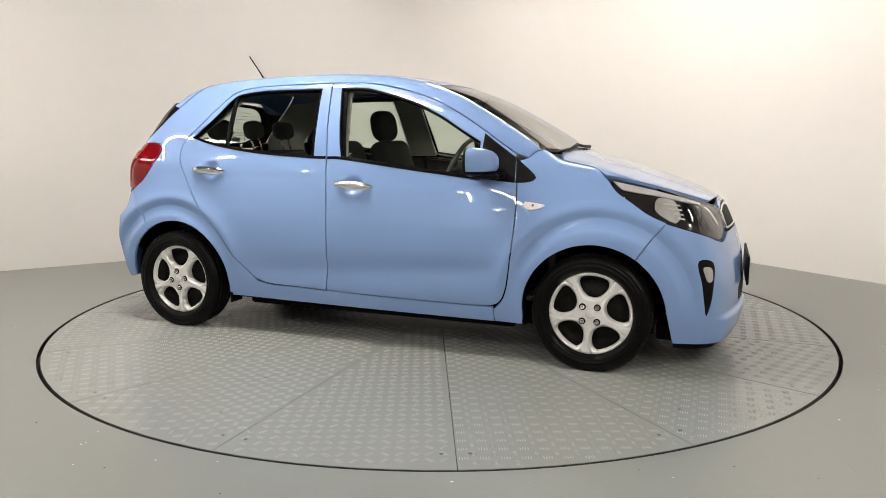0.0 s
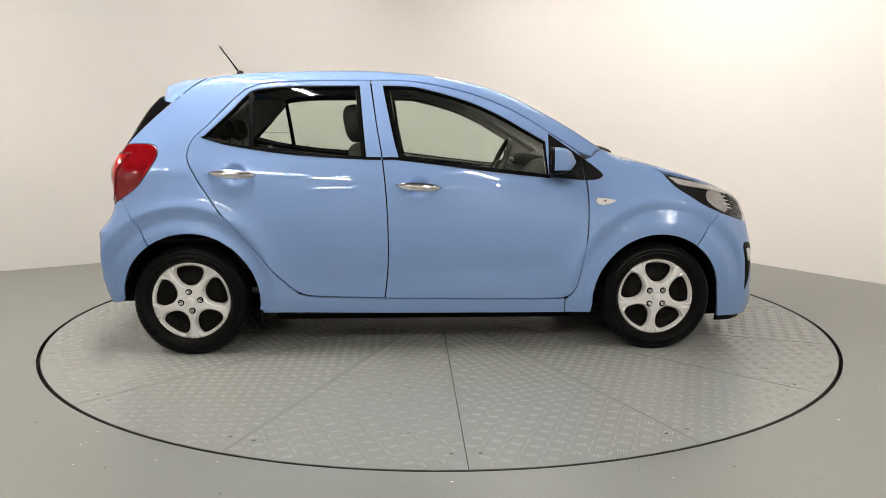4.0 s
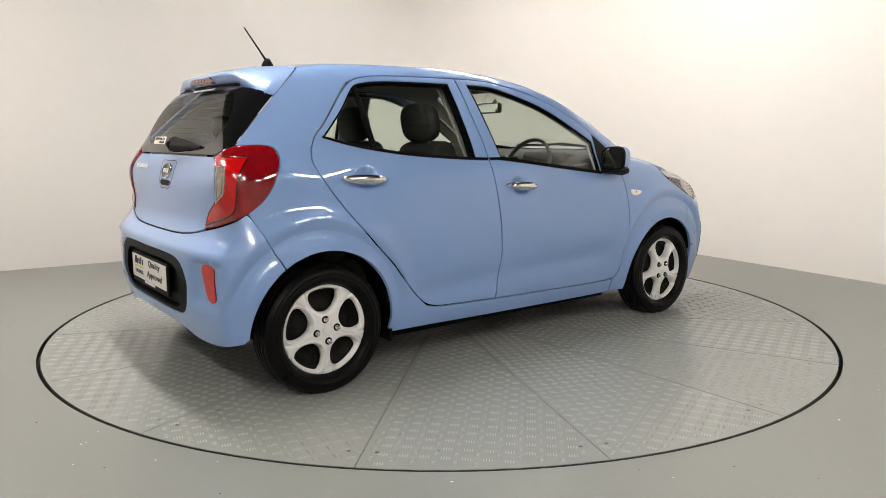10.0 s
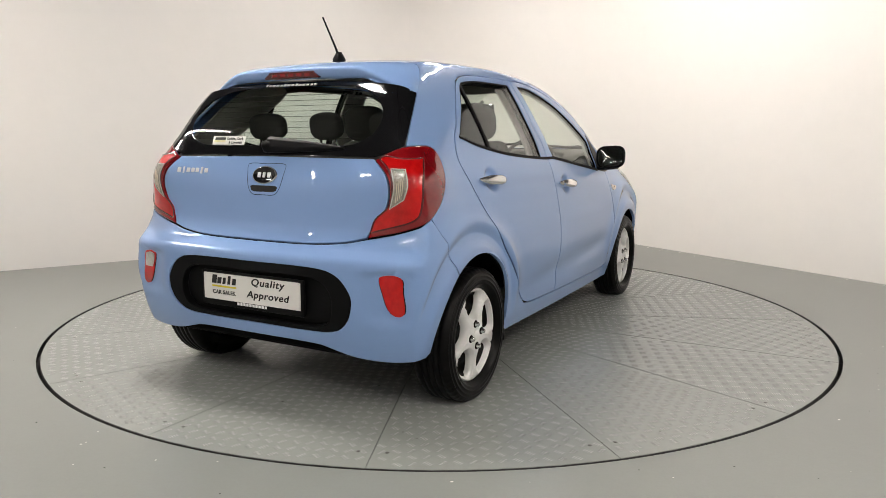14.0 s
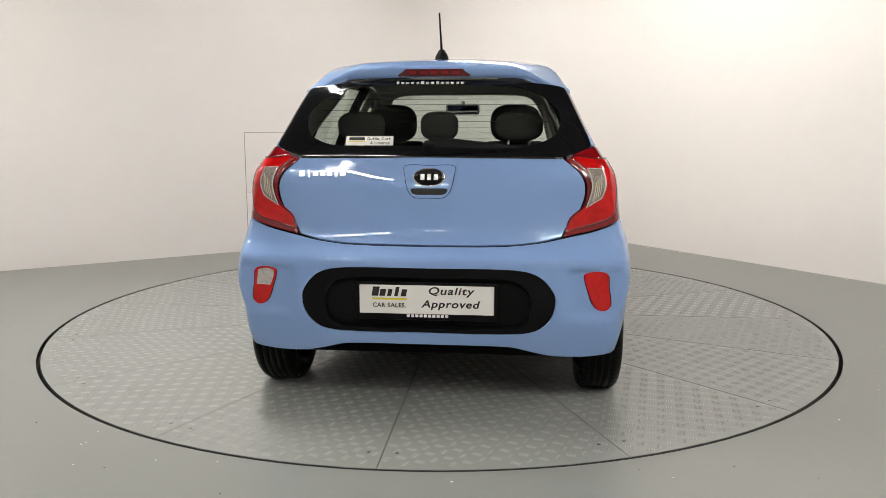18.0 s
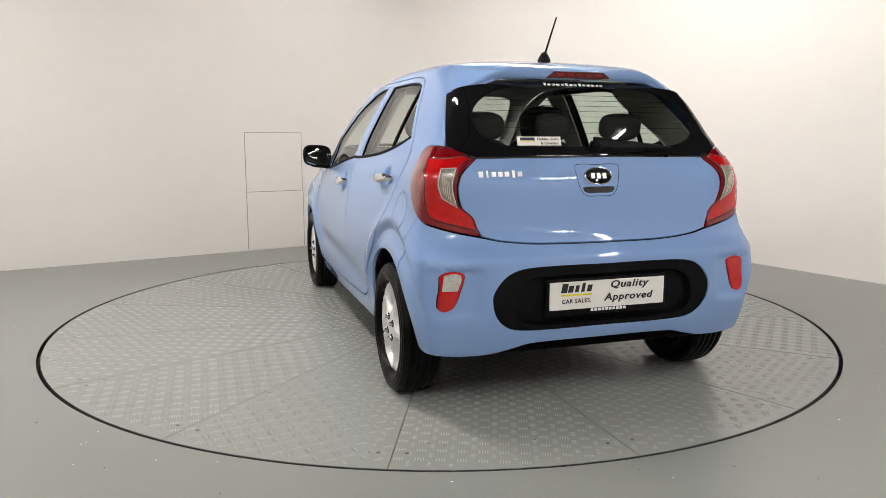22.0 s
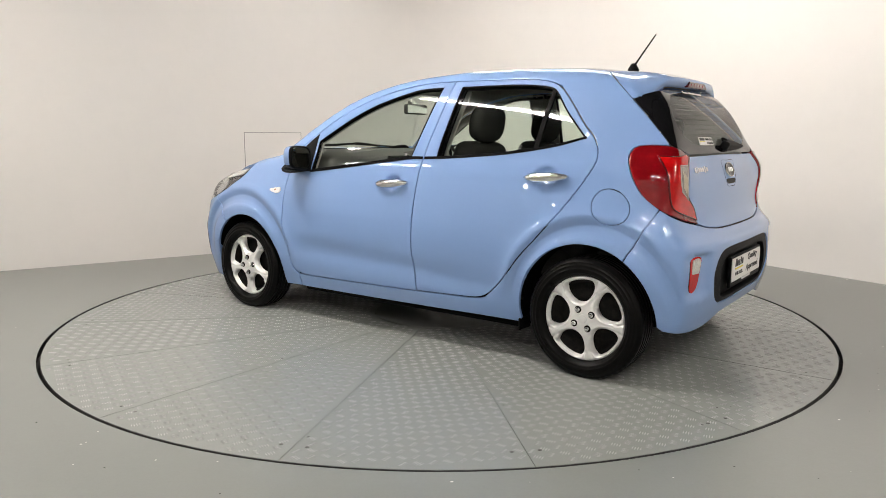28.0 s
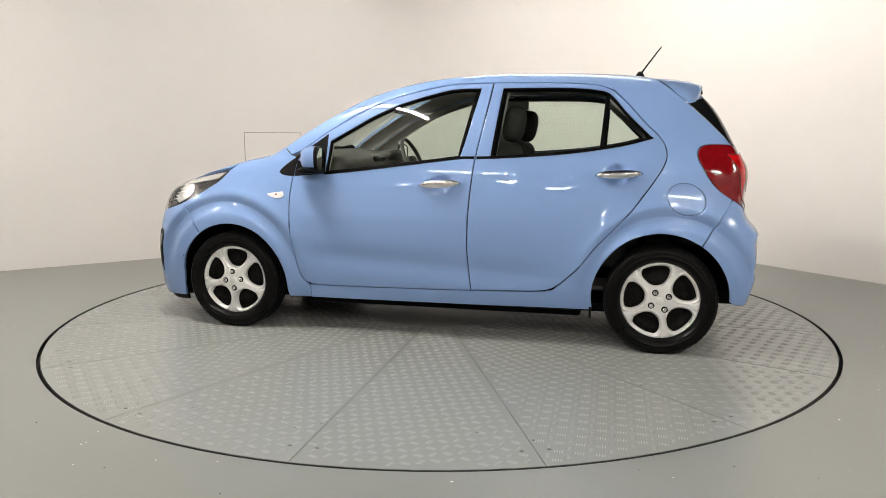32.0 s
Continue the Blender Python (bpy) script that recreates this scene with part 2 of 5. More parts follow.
def ring2(ctrl, step=.018):
    """A closed outline through control points; a third value marks a corner."""
    n = len(ctrl)
    pts = [np.array(c[:2], float) for c in ctrl]
    corner = [len(c) > 2 for c in ctrl]
    out = []
    for i in range(n):
        p0, p1, p2, p3 = pts[i - 1], pts[i], pts[(i + 1) % n], pts[(i + 2) % n]
        h = np.linalg.norm(p2 - p1)
        if h < 1e-9:
            continue
        m1 = (p2 - p1) if corner[i] else (p2 - p0) * h / (h + np.linalg.norm(p1 - p0))
        m2 = (p2 - p1) if corner[(i + 1) % n] else (p3 - p1) * h / (h + np.linalg.norm(p3 - p2))
        for t in np.arange(max(1, round(h / step))) / max(1, round(h / step)):
            out.append((2 * t ** 3 - 3 * t * t + 1) * p1 + (t ** 3 - 2 * t * t + t) * m1 + (3 * t * t - 2 * t ** 3) * p2 + (t ** 3 - t * t) * m2)
    return np.array(out)


def area2(p):
    q = np.roll(p, -1, 0)
    return .5 * np.sum(p[:, 0] * q[:, 1] - q[:, 0] * p[:, 1])


def within(p, poly):
    a, b = poly, np.roll(poly, -1, 0)
    inn = np.zeros(len(p), bool)
    for (x1, y1), (x2, y2) in zip(a, b):
        if y1 != y2:
            inn ^= ((y1 > p[:, 1]) != (y2 > p[:, 1])) & (p[:, 0] < (x2 - x1) * (p[:, 1] - y1) / (y2 - y1) + x1)
    return inn


def inset2(ring, d):
    """The ring moved by d to its left (inwards for one that runs anticlockwise)."""
    e = np.roll(ring, -1, 0) - np.roll(ring, 1, 0)
    e /= np.linalg.norm(e, axis=1)[:, None] + 1e-12
    return ring + d * np.c_[-e[:, 1], e[:, 0]]


def field(outer, holes=(), grid=.03, rim=.004, fine=None, close=None, net=None):
    """Triangulates an outline with holes; gives points, triangles and, for each ring, the numbers of its points and of the inner ones."""
    rings = [outer if area2(outer) > 0 else outer[::-1]] + [h if area2(h) < 0 else h[::-1] for h in holes]
    pts, edges, spans = [], [], []
    for r in rings:
        k = len(pts)
        pts.extend(r)
        edges.extend((k + i, k + (i + 1) % len(r)) for i in range(len(r)))
        spans.append((k, len(r)))
    def kept(p):
        ok = within(p, rings[0])
        for h in rings[1:]:
            ok &= ~within(p, h)
        return ok
    inner = []
    for r in rings:
        q = inset2(r, rim)
        q = q[kept(q)]
        inner.extend(q)
    lo, hi = rings[0].min(0), rings[0].max(0)
    gx, gy = np.meshgrid(np.arange(lo[0] + grid / 2, hi[0], grid), np.arange(lo[1] + grid / 2, hi[1], grid))
    gx = gx + (np.arange(gx.shape[0]) % 2)[:, None] * grid / 2
    g = np.c_[gx.ravel(), gy.ravel()]
    g = g[kept(g)]
    all_ring = np.array(pts)
    if fine:
        small = grid / 2.6
        gx, gy = np.meshgrid(np.arange(lo[0] + small / 2, hi[0], small), np.arange(lo[1] + small / 2, hi[1], small))
        gx = gx + (np.arange(gx.shape[0]) % 2)[:, None] * small / 2
        more = np.c_[gx.ravel(), gy.ravel()]
        more = more[kept(more)]
        more = more[close(more)]
        net = net[kept(net)]
        more = np.r_[more, net[fine(net)]]
        g = g[~fine(g)]
        near = np.array([np.min(np.sum((all_ring - q) ** 2, 1)) for q in more])
        more = more[near > .0055 ** 2]
    if len(g):
        near = np.array([np.min(np.sum((all_ring - q) ** 2, 1)) for q in g])
        g = g[near > (.55 * grid) ** 2]
    if fine and len(more):
        g = np.r_[g, more] if len(g) else more
    every = [Vector(p) for p in (*pts, *inner, *g)]
    v, _, f, orig, _, _ = bmesh_cdt(every, edges)
    v2 = np.array([(p.x, p.y) for p in v])
    back = {}
    for i, o in enumerate(orig):
        for j in o:
            back[j] = i
    tri = np.array([t for t in f if len(t) == 3])
    tri = tri[kept(v2[tri].mean(1))]
    return v2, tri, [[back[k + i] for i in range(n)] for k, n in spans]


def bmesh_cdt(points, edges):
    from mathutils.geometry import delaunay_2d_cdt
    return delaunay_2d_cdt(points, edges, [], 0, 1e-6)


def rays(how, ab, s=1):
    """Rays onto the body for the places ab of a view: side, rear, top, or wrapped round the tail or the nose."""
    a, b = ab[:, 0], ab[:, 1]
    one, nil = np.ones(len(a)), np.zeros(len(a))
    if how == "side":
        return np.c_[a, s * 1.3 * one, b], np.c_[nil, -s * one, nil], 1.3
    if how == "rear":
        return np.c_[-2.3 * one, a, b], np.c_[one, nil, nil], 1.8
    if how == "top":
        return np.c_[a, b, 1.9 * one], np.c_[nil, nil, -one], 1.4
    e = -1 if how == "tail" else 1
    phi = a / .75
    d = np.c_[e * np.cos(phi), s * np.sin(phi), nil]
    return np.c_[e * .9 * one, nil, b] + 1.5 * d, -d, 1.45


def normals(p):
    h = 1e-3
    g = np.stack([body(p[:, 0] + h, p[:, 1], p[:, 2]) - body(p[:, 0] - h, p[:, 1], p[:, 2]),
                  body(p[:, 0], p[:, 1] + h, p[:, 2]) - body(p[:, 0], p[:, 1] - h, p[:, 2]),
                  body(p[:, 0], p[:, 1], p[:, 2] + h) - body(p[:, 0], p[:, 1], p[:, 2] - h)], 1)
    return g / (np.linalg.norm(g, axis=1)[:, None] + 1e-12)


def on_skin(how, ab, s=1, lift=0.0):
    o, d, far = rays(how, np.atleast_2d(np.array(ab, float)), s)
    p = strike(o, d, 0, far)
    bad = np.isnan(p[:, 0])
    if bad.any():
        p[bad] = (o + d * far * .6)[bad]
    n = normals(p)
    return p + n * lift, n


def skin(name, how, outer, holes=(), s=1, lift=0.0, depth=.014, grid=.03, rim=.004, soft=None, step=.018, tilt=.55, shape=None, fine=None, net=1):
    """A panel of the body: an outline in one view laid on the skin, with rounded edges that turn in. soft: where edges stay flush; shape: a further lift by place."""
    rings = [ring2(r, step) if not isinstance(r, np.ndarray) else r for r in (outer, *holes)]
    ab, tri, loops = field(rings[0], rings[1:], grid, rim, *((lambda q: fine(on_skin(how, q, s)[0]), lambda q: bowl(on_skin(how, q, s)[0]), arch_net(how, net)) if fine else ()))
    p, n = on_skin(how, ab, s, 0)
    up = lift + (shape(ab) if shape else 0)
    p = p + n * (up[:, None] if isinstance(up, np.ndarray) else up)
    cn = n.copy()
    verts = p.copy()
    extra_v, extra_f = [], []
    base = len(p)
    for loop in loops:
        loop = np.array(loop)
        ring = ab[loop]
        ins = on_skin(how, inset2(ring, rim), s, 0)[0]
        raw = p[loop] - n[loop] * (up[loop][:, None] if isinstance(up, np.ndarray) else up)
        out = raw - ins
        out /= np.linalg.norm(out, axis=1)[:, None] + 1e-9
        hard = np.ones(len(loop)) if soft is None else (~soft(p[loop])).astype(float)
        t = n[loop] + tilt * out * hard[:, None]
        cn[loop] = t / np.linalg.norm(t, axis=1)[:, None]
        verts[loop] -= n[loop] * (.0013 * hard)[:, None]
        k = base + len(extra_v)
        m = len(loop)
        extra_v.extend(verts[loop])
        extra_v.extend(verts[loop] - n[loop] * depth)
        extra_f.extend((k + i, k + m + i, k + m + (i + 1) % m, k + (i + 1) % m) for i in range(m))
    v = np.array([*verts, *extra_v])
    fn = np.cross(v[tri[:, 1]] - v[tri[:, 0]], v[tri[:, 2]] - v[tri[:, 0]])
    flip = np.sum(fn * n[tri[:, 0]], 1) < 0
    tri[flip] = tri[flip][:, ::-1]
    if flip.mean() > .5:
        extra_f = [f[::-1] for f in extra_f]
    me = bpy.data.meshes.new(name)
    me.from_pydata(v.tolist(), [], [*map(tuple, tri.tolist()), *extra_f])
    me.polygons.foreach_set("use_smooth", [True] * len(me.polygons))
    me.update()
    me.normals_split_custom_set_from_vertices([*map(tuple, cn.tolist()), *[(0, 0, 0)] * len(extra_v)])
    return me




# ---- the studio ----
def plan_left(d):
    return Vector((-.34, 3.49)) + d * Vector((-.845, -.535))


def plan_right(d):
    return Vector((2.07, 2.95)) + d * Vector((.535, -.845))


def corner_arc():
    """The rounded inner corner between the two long walls."""
    a, b, c = plan_left(0), plan_right(0), Vector((1.14, 4.43))
    return [(1 - t) ** 2 * a + 2 * t * (1 - t) * c + t * t * b for t in [i / 24 for i in range(25)]]


def wall(name, line, label, thick=.2, paint=WALL):
    """An upright wall along a line of the plan, thick to the outside; its face is a strip of its own."""
    verts, faces = [], []
    n = len(line)
    for i, p in enumerate(line):
        way = (line[min(i + 1, n - 1)] - line[max(i - 1, 0)]).normalized()
        q = p + Vector((-way.y, way.x)) * thick
        verts += [(*p, -.02), (*p, CEIL + .1), (*p, -.02), (*p, CEIL + .1), (*q, CEIL + .1), (*q, -.02)]
    for i in range(n - 1):
        a, b = 6 * i, 6 * i + 6
        faces += [(a, a + 1, b + 1, b), (a + 3, a + 4, b + 4, b + 3), (a + 4, a + 5, b + 5, b + 4), (a + 5, a + 2, b + 2, b + 5)]
    e = 6 * (n - 1)
    faces += [(2, 5, 4, 3), (e + 2, e + 3, e + 4, e + 5)]
    me = bpy.data.meshes.new(name)
    me.from_pydata(verts, [], faces)
    me.polygons.foreach_set("use_smooth", [k % 4 == 0 and k < 4 * (n - 1) for k in range(len(faces))])
    return tagged(part(name, me, paint), label, "wall", kind="structure")


LEFT_END, RIGHT_END = plan_left(8.0), plan_right(7.6)
BACK = LEFT_END + RIGHT_END - Vector((1.14, 4.43))
wall("wall_left", [LEFT_END, plan_left(0)], "smooth off-white painted studio wall meeting the grey floor")
wall("wall_corner", corner_arc(), "rounded off-white corner joining two studio walls")
wall("wall_right", [plan_right(0), RIGHT_END], "smooth off-white painted studio wall meeting the grey floor")
# two unseen walls, added to close the room; their grey sets the bounce light
wall("added_back_wall", [RIGHT_END, BACK], "unseen grey wall added to close the studio and bounce light", paint=DARK_WALL)
wall("added_side_wall", [BACK, LEFT_END], "unseen grey wall added to close the studio and bounce light", paint=DARK_WALL)

TABLE = 2.255
def floor_mesh():
    line = np.array([tuple(p) for p in [plan_left(7.9), *corner_arc(), plan_right(7.5), BACK]])
    hole = np.array([((TABLE + .023) * math.cos(a), (TABLE + .023) * math.sin(a) + .007) for a in np.linspace(0, 2 * math.pi, 181)[:-1]])
    ab, tri, loops = field(line, [hole], .5, .02)
    verts = [(x, y, 0) for x, y in ab]
    faces = [tuple(t) for t in tri.tolist()]
    loop = loops[1]
    k = len(verts)
    verts += [(*ab[i], -.004) for i in loop]
    faces += [(loop[i], loop[(i + 1) % len(loop)], k + (i + 1) % len(loop), k + i) for i in range(len(loop))]
    me = bpy.data.meshes.new("floor")
    me.from_pydata(verts, [], faces)
    return me


tagged(part("floor", floor_mesh(), FLOOR), "worn grey painted concrete studio floor round a turntable", "floor", kind="structure")
bm = bmesh.new()
bmesh.ops.create_circle(bm, cap_ends=True, segments=64, radius=2.6, matrix=pose(0, 0, -.06))
tagged(part("turntable_pit", from_bm("turntable_pit", bm), PIT), "dark pit below the turntable", "pit", kind="structure")
tagged(part("pit_wall", lathe("pit_wall", [(TABLE + .031, -.003), (TABLE + .032, -.07)], 180, "z"), PIT), "dark side of the gap round the turntable", "pit", kind="structure")
bm = bmesh.new()
f = bm.faces.new([bm.verts.new((*p, CEIL)) for p in (LEFT_END, Vector((1.14, 4.43)), RIGHT_END, BACK)])
bmesh.ops.solidify(bm, geom=[f], thickness=.1)
tagged(part("ceiling", from_bm("ceiling", bm), CEILING), "plain dark grey studio ceiling", "ceiling", kind="structure")

# strip lamps: a glowing tube under each housing
for lx, ly, turn, long, power in STRIPS:
    lamp = tagged(new("ceiling_lamp"), "long white strip lamp under the ceiling, two of them added to light the walls", "lamp", "strip lamps")
    lamp.matrix_world = pose(lx, ly, CEIL - .04, 0, 0, turn)
    box("housing", (long + .06, .10, .05), (0, 0, .01), WHITE, lamp, .008)
    for e in (-1, 1):
        box("end_cap", (.02, .05, .07), (e * (long / 2 + .012), 0, -.03), TRIM, lamp, .004)
    glow = shader("lamp_tube_glow", (.9, .9, .88), .4, glow=((1, .922, .835), power / (math.pi * .038 * long)))
    part("tube", from_bm("tube", tube_bm([(-long / 2, 0, -.045), (long / 2, 0, -.045)], .019, 10), True), glow, lamp, "glowing white tube")

# dark rails and a trunking under the ceiling
RAIL = shader("dark_rail_metal", (.012, .012, .012), .5, .3)
for x, y, turn, long, wide in ((.2, -2.2, 32.3, 5.0, .03), (1.1, -2.6, 32.3, 5.0, .03), (.45, -2.35, -57.7, 5.0, .07)):
    rail = tagged(new("ceiling_rail"), "dark metal cable rail fixed under the ceiling", "rail", "ceiling rails")
    rail.matrix_world = pose(x, y, CEIL - .06 - wide / 2, 0, 0, turn)
    box("bar", (long, wide, wide), (0, 0, 0), RAIL, rail, .004)
    for e in (-.45, -.15, .15, .45):
        box("hanger", (.02, .02, .07), (e * long, 0, wide / 2 + .03), RAIL, rail, .002)

# access panels in the left wall
U = Vector((.845, .535, 0))
IN = Vector((.535, -.845, 0))


def wall_frame(d, z, lift):
    """A pose on the left wall, d metres back along it, x along the wall, y up, z into the room."""
    m = Matrix((U, (0, 0, 1), IN)).transposed().to_4x4()
    p = plan_left(d)
    return Matrix.Translation((p.x, p.y, z)) @ Matrix.Translation(IN * lift) @ m




# ---- the turntable ----
turntable = tagged(new("turntable"), "round grey painted chequer-plate turntable set flush in the floor", "turntable")
def sector():
    bm = bmesh.new()
    g = .0016
    top, bot = [], []
    a0, a1 = 0, radians(22.5)
    line = [(.42, a0), (.42, a1 / 2), (.42, a1)] + [(TABLE, a1 * (8 - i) / 8) for i in range(9)]
    for r, a in line:
        x, y = r * math.cos(a), r * math.sin(a)
        mid = Vector((math.cos(a1 / 2), math.sin(a1 / 2)))
        side = Vector((-math.sin(a), math.cos(a))) * (g if a < a1 * .01 else -g if a > a1 * .99 else 0)
        p = Vector((x, y)) + side + (mid * g if r < 1 else Vector((0, 0)))
        top.append(bm.verts.new((*p, 0)))
        bot.append(bm.verts.new((*p, -.03)))
    bm.faces.new(top)
    bm.faces.new(bot)
    for i in range(len(top)):
        j = (i + 1) % len(top)
        bm.faces.new((top[i], bot[i], bot[j], top[j]))
    return from_bm("plate", bm)


part("edge_band", lathe("edge_band", [(TABLE - .001, -.0015), (TABLE + .0015, -.004), (TABLE + .0015, -.04)], 180, "z"), PIT, turntable, "dark dirty edge of the turntable")
me = sector()
for i in range(16):
    part("plate", me, PLATE, turntable).matrix_basis = pose(0, 0, 0, 0, 0, 22.5 * i)
bm = bmesh.new()
bmesh.ops.create_cone(bm, cap_ends=True, segments=48, radius1=.418, radius2=.418, depth=.03, matrix=pose(0, 0, -.015))
part("centre_plate", from_bm("centre_plate", bm), PLATE, turntable)


# ---- the car ----
car = tagged(new("car"), "light blue five-door hatchback with silver wheel covers on a turntable", "car")


def crisp(p):
    """Where the body has creases and bowls that want a closer net."""
    x, z = p[:, 0], p[:, 2]
    out = bowl(p)
    for hx in (-HUB, HUB):
        r = np.hypot(x - hx * 1.025, z - .295) / (1.0 if hx < 0 else 1.055)
        out |= (r > .335) & (r < .53) & (z > .28)
    return out


def bowl(p):
    """The finger bowls behind the handles."""
    return (np.hypot(p[:, 0] + .965, p[:, 2] - .917) < .085) | (np.hypot(p[:, 0] + .045, p[:, 2] - .851) < .085)


def arch_net(how, s):
    """Places on rings round the wheel arches, in the given view of the body."""
    hx = HUB if how == "nose" else -HUB
    out = []
    for cx in ((hx,) if how in ("nose", "tail") else (-HUB, HUB)):
        k = 1.0 if cx < 0 else 1.055
        for r in np.arange(.345, .53, .0095) * k:
            a = np.linspace(-.05, math.pi + .05, int(r * 3.3 / .013))
            out.append(np.c_[cx * 1.025 + r * np.cos(a), .295 + r * np.sin(a)])
    p = np.concatenate(out)
    if how == "side":
        return p
    q = on_skin("side", p, 1)[0]
    e = -1 if how == "tail" else 1
    p = np.c_[np.arctan2(q[:, 1], e * q[:, 0] - .9) * .75, q[:, 2]]
    return np.r_[p, p * (-1, 1)] if s == 0 else p


ARCH = {1: (1.205, .272, .338), -1: (-1.195, .283, .342)}


def arch_ring(end, a0, a1, n=26):
    cx, cz, r = ARCH[end]
    return [(cx + r * math.cos(radians(a)), cz + r * math.sin(radians(a))) for a in np.linspace(a0, a1, n)]


def tail_at(x, z):
    """Where a place of the side view lies in the view wrapped round the tail."""
    y = on_skin("side", [(x, z)], 1)[0][0][1]
    return (math.atan2(y, -.9 - x) * .75, z)


def nose_at(x, z):
    y = on_skin("side", [(x, z)], 1)[0][0][1]
    return (math.atan2(y, x - .9) * .75, z)


def height_at(x, y):
    return on_skin("top", [(x, y)], 1)[0][0][2]


def top_at(x, z):
    """Where a place of the side view lies in the view from above."""
    return (x, on_skin("side", [(x, z)], 1)[0][0][1])


def tail_of(x, y):
    """Where a place of the view from above lies in the view wrapped round the tail."""
    return (math.atan2(y, -.9 - x) * .75, height_at(x, y))


def lamp_seam(x, z):
    """The straight joint from the wheel arch up to the tail lamp, as seen from the side."""
    x1, z1 = on_skin("tail", [(.655, .795)], 1)[0][0][[0, 2]]
    return [tail_at(x + (x1 - x) * t, z + (z1 - z) * t) for t in (.15, .3, .45, .6, .75, .88)]


BACK_CORNER = top_at(-.944, 1.349)
SEAM = [(BACK_CORNER[0] + (-1.147 - BACK_CORNER[0]) * t, BACK_CORNER[1] + (.457 - BACK_CORNER[1]) * t) for t in (0, .25, .5, .75, 1)]

REAR_DOOR = [(-.294, 1.397, 1), (-.525, 1.394), (-.734, 1.388), (-.863, 1.373), (-.935, 1.343), (-1.020, 1.262), (-1.115, 1.155), (-1.168, 1.106),
             (-1.199, 1.048), (-1.202, .990), (-1.157, .902), (-1.042, .739), (-.95, .633), (-.867, .543), (-.79, .443), (-.70, .352), (-.65, .316),
             (-.59, .300), (-.45, .293), (-.219, .286, 1), (-.204, .42), (-.199, .549), (-.206, .774), (-.228, .994), (-.26, 1.18)]
REAR_GLASS = [(-.345, 1.371, 1), (-.55, 1.370), (-.73, 1.366), (-.86, 1.352), (-.915, 1.333), (-1.014, 1.222), (-1.135, 1.102, 1), (-.99, 1.066), (-.751, 1.030), (-.517, 1.010), (-.305, .998, 1)]
FRONT_DOOR = [(-.286, 1.397, 1), (-.16, 1.396), (-.037, 1.387), (.205, 1.337), (.370, 1.279), (.514, 1.206), (.622, 1.139), (.798, 1.022, 1), (.812, .95), (.819, .9), (.828, .764),
              (.819, .592), (.791, .394), (.77, .325), (.738, .288), (.68, .275), (.45, .274), (-.213, .284, 1), (-.198, .42), (-.193, .549), (-.2, .774), (-.222, .994), (-.254, 1.18)]
FRONT_GLASS = [(-.226, 1.371, 1), (-.12, 1.370), (-.035, 1.361), (.207, 1.294), (.370, 1.224), (.514, 1.142), (.618, 1.082, 1), (.627, .908, 1), (.285, .946), (-.141, .999, 1), (-.163, 1.074)]
FENDER = [(.806, .985, 1), (.86, 1.0, 1), (.905, 1.035, 1)] + [(q, height_at(q, y) - .001) for q, y in ((.93, .592), (.97, .585), (1.03, .592), (1.1, .602), (1.17, .611), (1.205, .637), (1.232, .663))] + [
    (1.242, .912, 1), (1.30, .848), (1.369, .803), (1.44, .757), (1.524, .719, 1)] + [(1.524 - .126 * t - .0055 * math.sin(math.pi * t), .719 - .1695 * t) for t in (.15, .3, .45, .6, .75, .9)] + [(1.398, .5495, 1)] + arch_ring(1, 55.2, 186, 32)[1:] + [
    (.862, .19, 1), (.726, .194, 1), (.724, .258, 1), (.752, .286), (.777, .322), (.797, .394), (.825, .592), (.834, .764), (.825, .9), (.815, .95)]
SILL = [(-.66, .306, 1), (-.59, .291), (-.45, .285), (-.22, .278), (-.2, .278), (.45, .267), (.68, .267), (.719, .268, 1), (.721, .192, 1), (.4, .194), (-.3, .2), (-.66, .205, 1)]
LAMP = [(.470, .722, 1), (.497, .775), (.528, .828), (.538, .89), (.530, .96), (.500, 1.013, 1), (.55, 1.046), (.60, 1.063), (.68, 1.066), (.716, 1.054), (.738, 1.015), (.738, .96), (.725, .905),
        (.70, .85), (.66, .802), (.62, .774), (.55, .744)]
DOOR_EDGE = inset2(ring2(REAR_DOOR, .02), -.0055)
DOOR_EDGE = DOOR_EDGE[(DOOR_EDGE[:, 0] < -.672) & (DOOR_EDGE[:, 1] < 1.336)]
QUARTER = [tail_at(*p) for p in ((-.944, 1.349), *map(tuple, DOOR_EDGE), (-.66, .310))]
QUARTER = [(*QUARTER[0], 1)] + QUARTER[1:-1] + [(*QUARTER[-1], 1), (*tail_at(-.661, .205), 1), (*tail_at(-.848, .205), 1)] + [tail_at(*p) for p in arch_ring(-1, -10, 122.5, 30)] + [
    (*tail_at(-1.386, .5665), 1), *lamp_seam(-1.386, .5665), (.657, .797, 1), (.702, .849), (.728, .904), (.742, .96), (.742, 1.017), (.719, 1.058), (.68, 1.070), (.598, 1.068, 1), (.612, 1.106), (.654, 1.195), (.704, 1.277), (.752, 1.340), (*tail_of(*SEAM[4]), 1)] + [tail_of(*SEAM[k]) for k in (3, 2, 1)]

